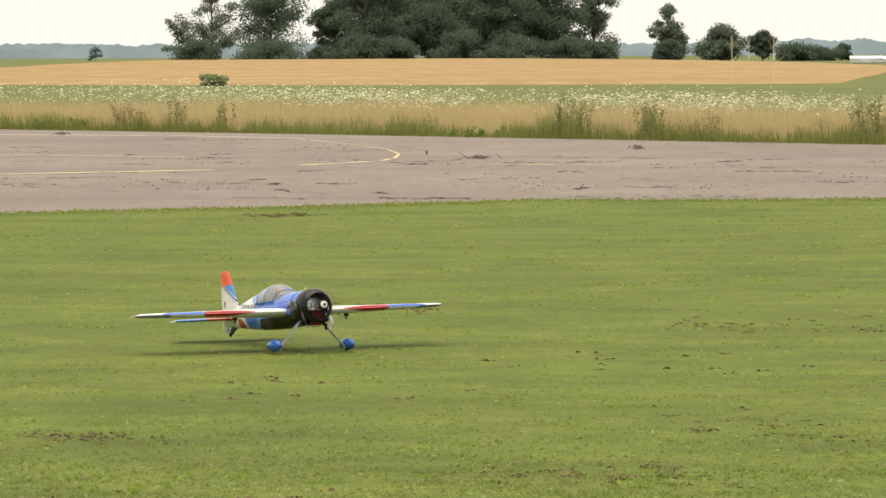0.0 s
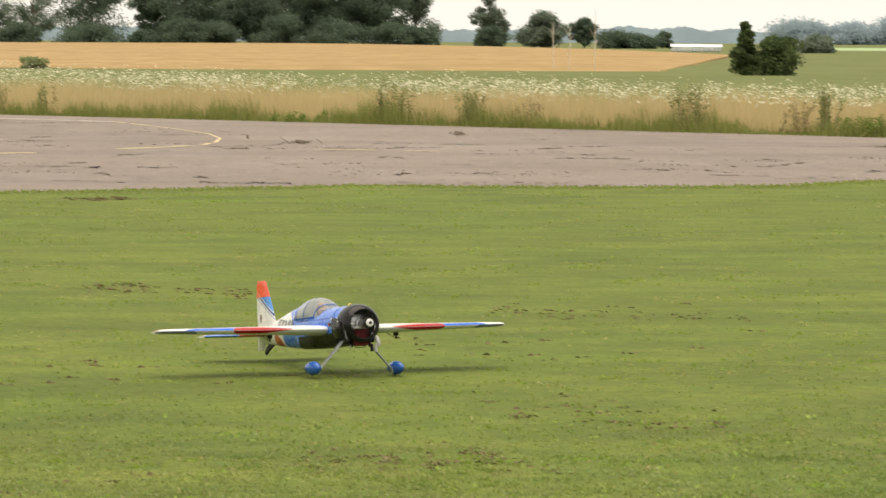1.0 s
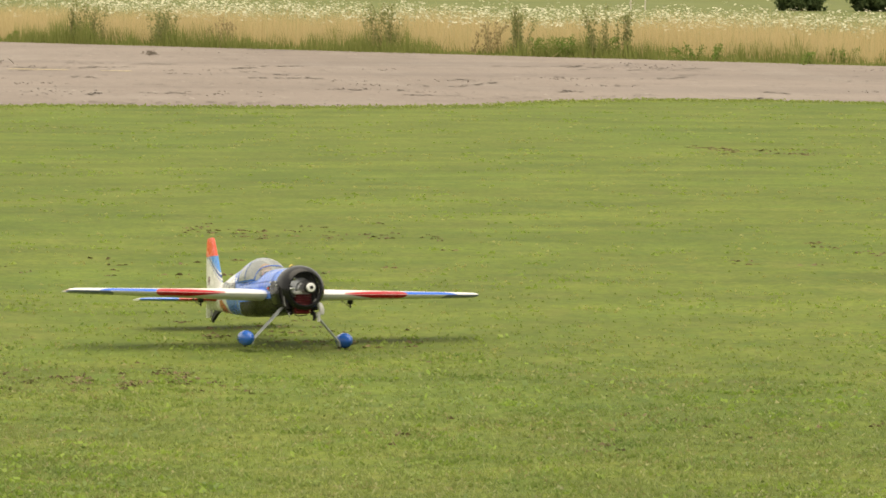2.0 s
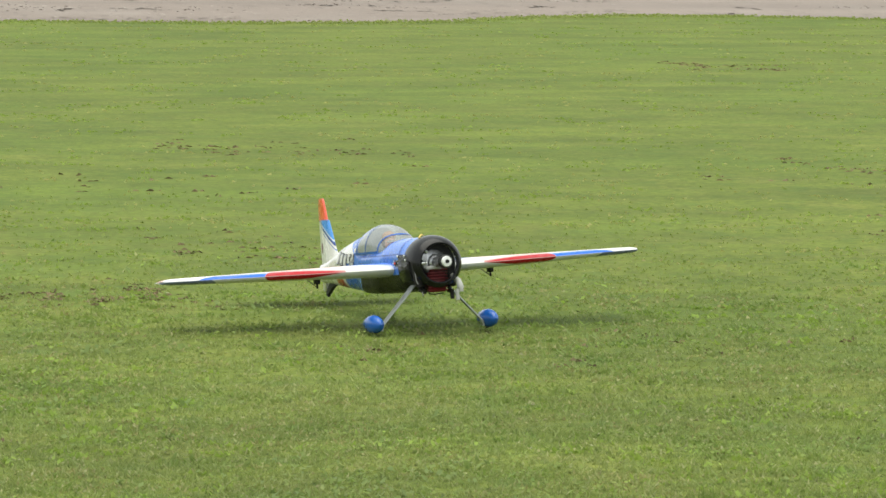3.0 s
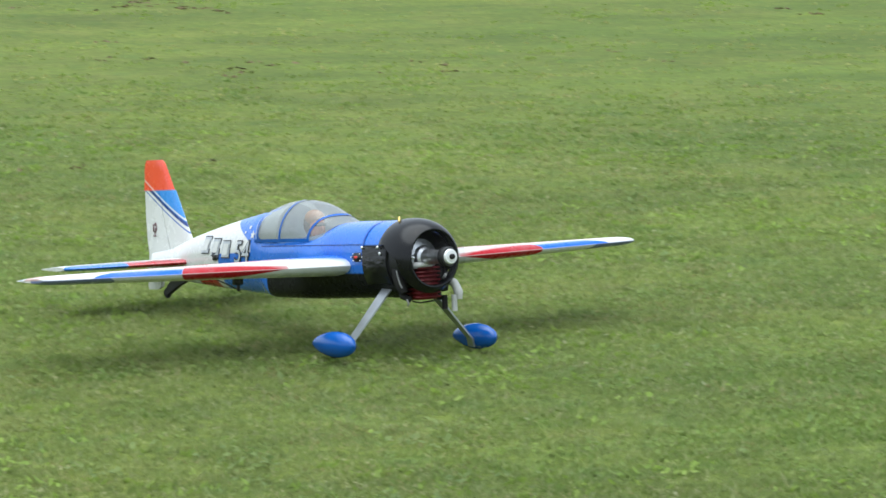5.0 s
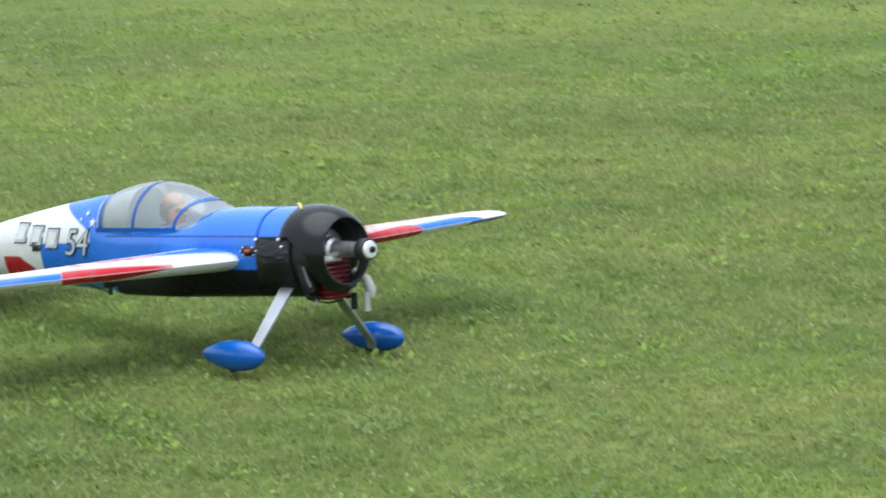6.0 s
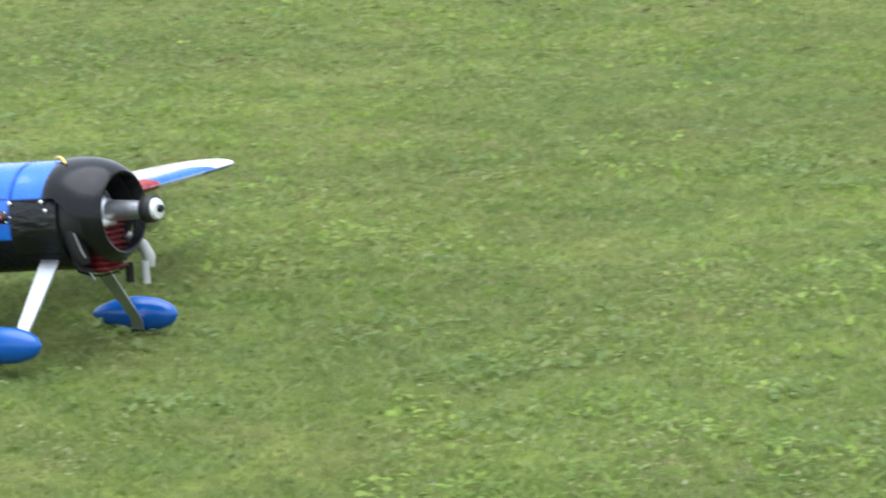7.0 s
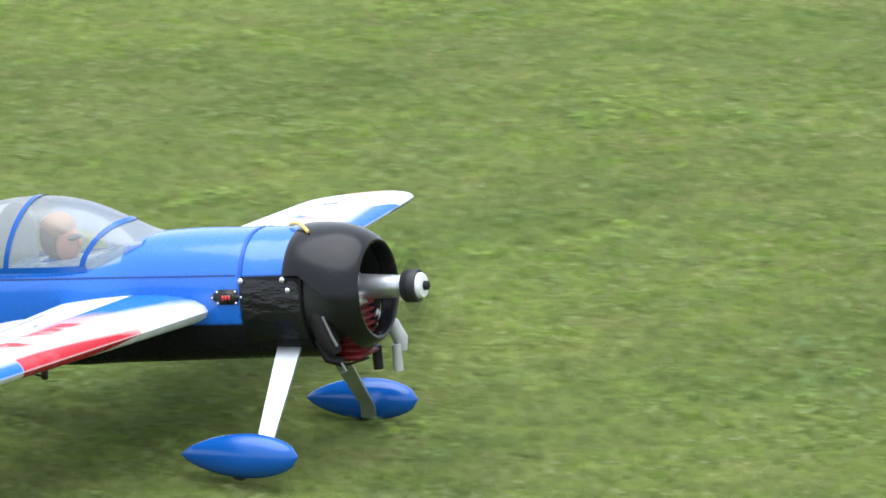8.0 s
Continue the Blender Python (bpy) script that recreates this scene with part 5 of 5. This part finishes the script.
    add("switch_display", bm, DARK_INK, parent=sw)
    for dx in (-0.274, -0.269, -0.264):
        bm = bmesh.new()
        slab(bm, (dx - 0.0014, -hw - 0.0075, 0.002), (dx + 0.0014, -hw - 0.006, 0.009))
        add("display_bar", bm, RED_LED, parent=sw)
    for dx, dz in ((-0.293, 0.0055), (-0.245, 0.0055), (-0.284, 0.014), (-0.254, 0.014), (-0.284, -0.003), (-0.254, -0.003)):
        ball(bm := bmesh.new(), (dx, -hw - 0.0045, dz), (0.002, 0.0018, 0.002), seg=8)
        add("screw", bm, ALU, parent=sw)

    # main gear in ground space; the starboard leg is sprung a little further
    for sgn, lift in ((-1, 0.007), (1, -0.001)):
        bm = bmesh.new()
        rows = []
        for u in (0, 0.5, 0.97, 1.0):
            p = Vector((0.006, sgn * 0.06, 0.178)).lerp(Vector((0.022, sgn * 0.191, 0.036 + lift)), u)
            w = 0.019 - 0.007 * u
            rows.append([(p.x - w, p.y - 0.003, p.z), (p.x + w, p.y - 0.003, p.z), (p.x + w, p.y + 0.003, p.z), (p.x - w, p.y + 0.003, p.z)])
        rows.append([(x, y + sgn * 0.006, 0.014 + lift) for x, y, z in rows[-1]])
        leg = part("gear_leg", loft(rows, True, (True, True), 0, bm), STRUT, plane, "flat satin aluminium gear leg")
        bm = bmesh.new()
        rings = []
        for i in range(19):
            u = i / 18
            x = 0.094 - 0.19 * u
            rad = (math.sin(math.pi * min(1, u ** 0.8))) ** 0.62
            rad = max(rad, 0.03)
            zc = 0.0375 + lift + 0.004 * (u - 0.5)
            rings.append([(x, sgn * 0.221 + 0.027 * rad * math.cos(2 * math.pi * k / 20), zc + 0.0335 * rad * math.sin(2 * math.pi * k / 20)) for k in range(20)])
        rings = loft(rings)
        hub_at = Matrix.Translation((0, sgn * 0.221, 0.0375 + lift))
        bmesh.ops.transform(rings, matrix=hub_at @ pose(0, 0, 0, 0, -6.0, 0) @ hub_at.inverted(), verts=rings.verts)
        pant = part("wheel_pant", rings, BLUE_PAINT, plane, "glossy blue teardrop wheel pant")
        bm = bmesh.new()
        bmesh.ops.create_cone(bm, cap_ends=True, segments=24, radius1=0.014, radius2=0.014, depth=0.018)
        bmesh.ops.bevel(bm, geom=[e for e in bm.edges if e.calc_face_angle(0) > 1], offset=0.006, segments=2, affect="EDGES")
        bmesh.ops.transform(bm, matrix=pose(0, sgn * 0.221, 0.014 + lift, 90, 0, 0), verts=bm.verts)
        part("wheel", bm, RUBBER, plane, "black rubber wheel")
    return plane, prop, rudder


plane, prop, rudder = aeroplane()


# ---- turf in detail ----
# stretch of the field covered with blades, by bearing (degrees): nearest and farthest distance
COVER = [(-8, 15, 52), (-2, 12.5, 52), (2, 10.3, 52), (6, 9.2, 52), (12, 8.3, 52), (16, 7.9, 50), (18, 7.6, 46), (20, 7.4, 36), (24, 7.0, 27), (28, 6.7, 23), (32, 6.4, 21.5), (36, 6.1, 19), (40, 5.9, 16.5), (46, 5.8, 15), (52, 5.8, 13.5), (60, 5.9, 12.2), (70, 5.9, 12.2)]


def turf_points(n, seed, a0=-7.5, a1=69.5, r0=5.6, r1=52):
    """Points whose density falls with the square of the distance."""
    r = rng(seed)
    az = r.uniform(a0, a1, n)
    d = np.exp(r.uniform(math.log(r0), math.log(r1), n))
    tab = np.array(COVER)
    ok = (d > np.interp(az, tab[:, 0], tab[:, 1]) - 0.3) & (d < np.interp(az, tab[:, 0], tab[:, 2]) + 0.5)
    a = np.radians(az)
    p = np.stack([d * np.sin(a), d * np.cos(a), np.full(n, -0.004)], 1)[ok]
    edge = np.array(NEAR_EDGE)
    return p[p[:, 1] < np.interp(p[:, 0], edge[:, 0], edge[:, 1]) + r.normal(0.05, 0.22, len(p))]


def patchy(p, seed, scale):
    return np.array([noise.noise((x * scale, y * scale, seed)) for x, y in p[:, :2]])


def tufts(name, p, count, height, width, spread, mat, seed, label):
    """Little tufts of leaning blades at the points p; width and spread grow with distance."""
    r = rng(seed)
    b = np.repeat(p, count, 0)
    n = len(b)
    d = np.hypot(b[:, 0], b[:, 1])
    off = r.normal(0, 1, (n, 2)) * (spread * d)[:, None]
    b = b + np.concatenate([off, np.zeros((n, 1))], 1)
    return blades(name, b, height * r.uniform(0.35, 1.1, n), width * d, 1.5, mat, seed + 1, label)


def lawn():
    p = turf_points(620000, 300)
    p = p[rng(301).rand(len(p)) < np.interp(np.hypot(p[:, 0], p[:, 1]), [12, 16, 20, 24], [1, 0.45, 0.08, 0.0])]
    far = np.hypot(p[:, 0], p[:, 1]) > 17 + rng(302).normal(0, 1.2, len(p))
    tufts("turf_blades", p[~far], 3, 0.017, 0.00034, 0.0016, BLADES, 320, "short mown grass blades of the airfield")
    tufts("far_turf_blades", p[far], 2, 0.012, 0.0004, 0.0016, FAR_BLADES, 321, "short mown grass blades further out")
    for name, n, seed, test, args, mats, label in (
            ("clover_patches", 240000, 340, lambda p: 0.6 * patchy(p, 9, 0.8) + 0.9 * patchy(p, 2, 4.5) > 0.24, (4, 0.015, 0.00055, 0.002), (CLOVER, FAR_CLOVER), "bright green clover patches in the turf"),
            ("dry_thatch", 150000, 344, lambda p: 0.7 * patchy(p, 21, 1.3) + 0.8 * patchy(p, 3, 5.0) > 0.16, (3, 0.012, 0.0005, 0.0024), (THATCH, FAR_THATCH), "dry straw-coloured thatch in the turf")):
        p = turf_points(n, seed)
        p = p[test(p)]
        far = np.hypot(p[:, 0], p[:, 1]) > 17 + rng(seed + 3).normal(0, 1.2, len(p))
        tufts(name, p[~far], *args, mats[0], seed + 1, label)
        tufts("far_" + name, p[far][::4], *args, mats[1], seed + 2, label + ", further out")
    # ragged fringe over the runway's edge
    r = rng(360)
    edge = np.array(NEAR_EDGE)
    x = r.uniform(-9, 16, 5000)
    p = np.stack([x, np.interp(x, edge[:, 0], edge[:, 1]) + r.normal(-0.12, 0.3, len(x)), np.zeros(len(x))], 1)
    tufts("edge_fringe", p, 2, 0.018, 0.0004, 0.001, FAR_BLADES, 361, "ragged grass fringe along the runway edge")
    # worn strips where the soil shows through
    r = rng(370)
    worn = []
    for (x0, y0), (x1, y1), n, wide in (((-1.19, 28.64), (-0.06, 27.91), 70, 0.3), ((-1.79, 18.73), (-1.1, 18.37), 60, 0.14), ((0.14, 16.98), (0.91, 16.61), 55, 0.16), ((6.57, 37.85), (7.46, 37.02), 40, 0.3),
                                        ((5.0, 24.9), (5.75, 22.6), 45, 0.2), ((1.39, 26.35), (1.91, 25.81), 30, 0.3), ((-2.06, 44.3), (-1.25, 44.5), 60, 0.25), ((0.74, 17.15), (1.15, 16.47), 45, 0.2), ((0.98, 19.31), (2.01, 18.19), 45, 0.35), ((1.9, 26.19), (2.84, 25.31), 25, 0.4)):
        u = r.rand(n)
        knots = r.rand(9)
        u = np.where(r.rand(n) < 0.7, knots[r.randint(0, 9, n)] + r.normal(0, 0.025, n), u)
        worn.append(np.stack([x0 + (x1 - x0) * u + r.normal(0, 0.03, n), y0 + (y1 - y0) * u + r.normal(0, wide, n), np.zeros(n)], 1))
    tufts("worn_soil", np.concatenate(worn), 3, 0.009, 0.0008, 0.0011, SOIL, 371, "brown bare soil showing through in worn strips")
    # bare specks of soil
    p = turf_points(3500, 346, r0=9, r1=24)
    p = p[patchy(p, 33, 0.5) + 0.5 * patchy(p, 5, 2.0) > 0.34]
    tufts("soil_specks", p, 4, 0.012, 0.0009, 0.0016, SOIL, 347, "dark crumbs of bare soil in the turf")
    # small bright leaves and bleached bits close by
    p = turf_points(24000, 352, r1=17)
    p = p[patchy(p, 41, 1.1) + 0.6 * patchy(p, 8, 6.0) > 0.2]
    tufts("bright_leaves", p, 5, 0.016, 0.0009, 0.0016, SPECK, 353, "small yellow-green leaves scattered in the turf")
    p = turf_points(7000, 356, r1=17)
    p = p[patchy(p, 51, 1.4) + 0.6 * patchy(p, 6, 5.0) > 0.05]
    tufts("bleached_bits", p, 3, 0.009, 0.0008, 0.0016, BIT, 357, "bleached clippings lying on the turf")


def leaflets(name, p, length, mat, seed, label, tilt=0.5):
    """Small broad leaves lying at a slant among the blades, one quad each."""
    r = rng(seed)
    n = len(p)
    d = np.hypot(p[:, 0], p[:, 1])
    size = length * (0.7 + 0.04 * d) * r.uniform(0.5, 1.25, n)
    a = r.uniform(0, 2 * math.pi, n)
    u = np.stack([np.cos(a), np.sin(a), r.normal(0, tilt, n)], 1)
    v = np.stack([-np.sin(a), np.cos(a), r.normal(0, tilt, n)], 1)
    c = p + np.stack([np.zeros(n), np.zeros(n), r.uniform(0.008, 0.02, n)], 1)
    u, v = u * size[:, None] / 2, v * (size * r.uniform(0.45, 0.8, n))[:, None] / 2
    co = np.stack([c - u, c - 0.25 * u - v, c + u, c + 0.1 * u + v], 1).reshape(-1, 3)
    return tagged(new(name, big_mesh(name, co, 4, mat)), label, kind="stuff")


def broad_leaves():
    # clover cushions, plantain and pale clippings, in patches a palm or two across
    for name, n, seed, cut, length, mat, label in (
            ("clover_cushions", 330000, 380, 0.22, 0.0115, CLOVER, "soft green clover cushions in the turf"),
            ("plantain_leaves", 120000, 384, 0.36, 0.019, PLANTAIN, "blue-green broad weed leaves in the turf"),
            ("young_leaves", 130000, 388, 0.4, 0.0175, SPECK, "bright yellow-green young leaves in the turf"),
            ("clippings", 90000, 392, 0.14, 0.009, BIT, "pale dry clippings lying on the turf"),
            ("dark_leaves", 60000, 396, 0.2, 0.01, DARK_LEAF, "dark leaves between the blades")):
        p = turf_points(n, seed, r1=19)
        keep = 0.55 * patchy(p, seed + 0.3, 1.2) + 0.75 * patchy(p, seed + 0.7, 4.5) + 0.35 * patchy(p, seed + 0.9, 14.0) > cut
        fade = rng(seed + 1).rand(len(p)) < np.interp(np.hypot(p[:, 0], p[:, 1]), [13, 19], [1, 0.1])
        leaflets(name, p[keep & fade], length, mat, seed + 2, label)


def grass_clump(t_az, dist, height, seed, label):
    r = rng(seed)
    a = radians(t_az)
    n = 200
    base = np.stack([dist * math.sin(a) + r.normal(0, 0.02, n), dist * math.cos(a) + r.normal(0, 0.02, n), np.zeros(n)], 1)
    ob = blades("grass_clump", base, height * r.uniform(0.4, 1.1, n), 0.0026, 0.45, LUSH, seed, label)
    tagged(ob, category="grass", kind="stuff")


lawn()
broad_leaves()
grass_clump(10.48, 11.0, 0.088, 350, "taller dark green grass clump in the turf")


# ---- what moves ----
def motions():
    rows = [(t, pose(x, y, 0, roll, -pitch, yaw)) for t, x, y, yaw, roll, pitch in PLANE_ROWS]
    walk(plane, rows)
    walk(prop, [(i / 15, TILT @ pose(0, 0, 0, 80 * i)) for i in range(121)])

    hinge = Matrix.Translation((-1.315, 0, 0))
    swing = [(0.0, 3), (0.5, 3), (1.0, 4), (1.5, 2), (2.0, 1), (2.2, 1), (2.8, -5), (3.3, -9), (3.5, -12), (4.0, 4), (4.2, 1), (4.8, 0), (8.0, 0)]
    walk(rudder, [(t, TILT @ hinge @ pose(0, 0, 0, 0, 0, a) @ hinge.inverted()) for t, a in swing])


motions()
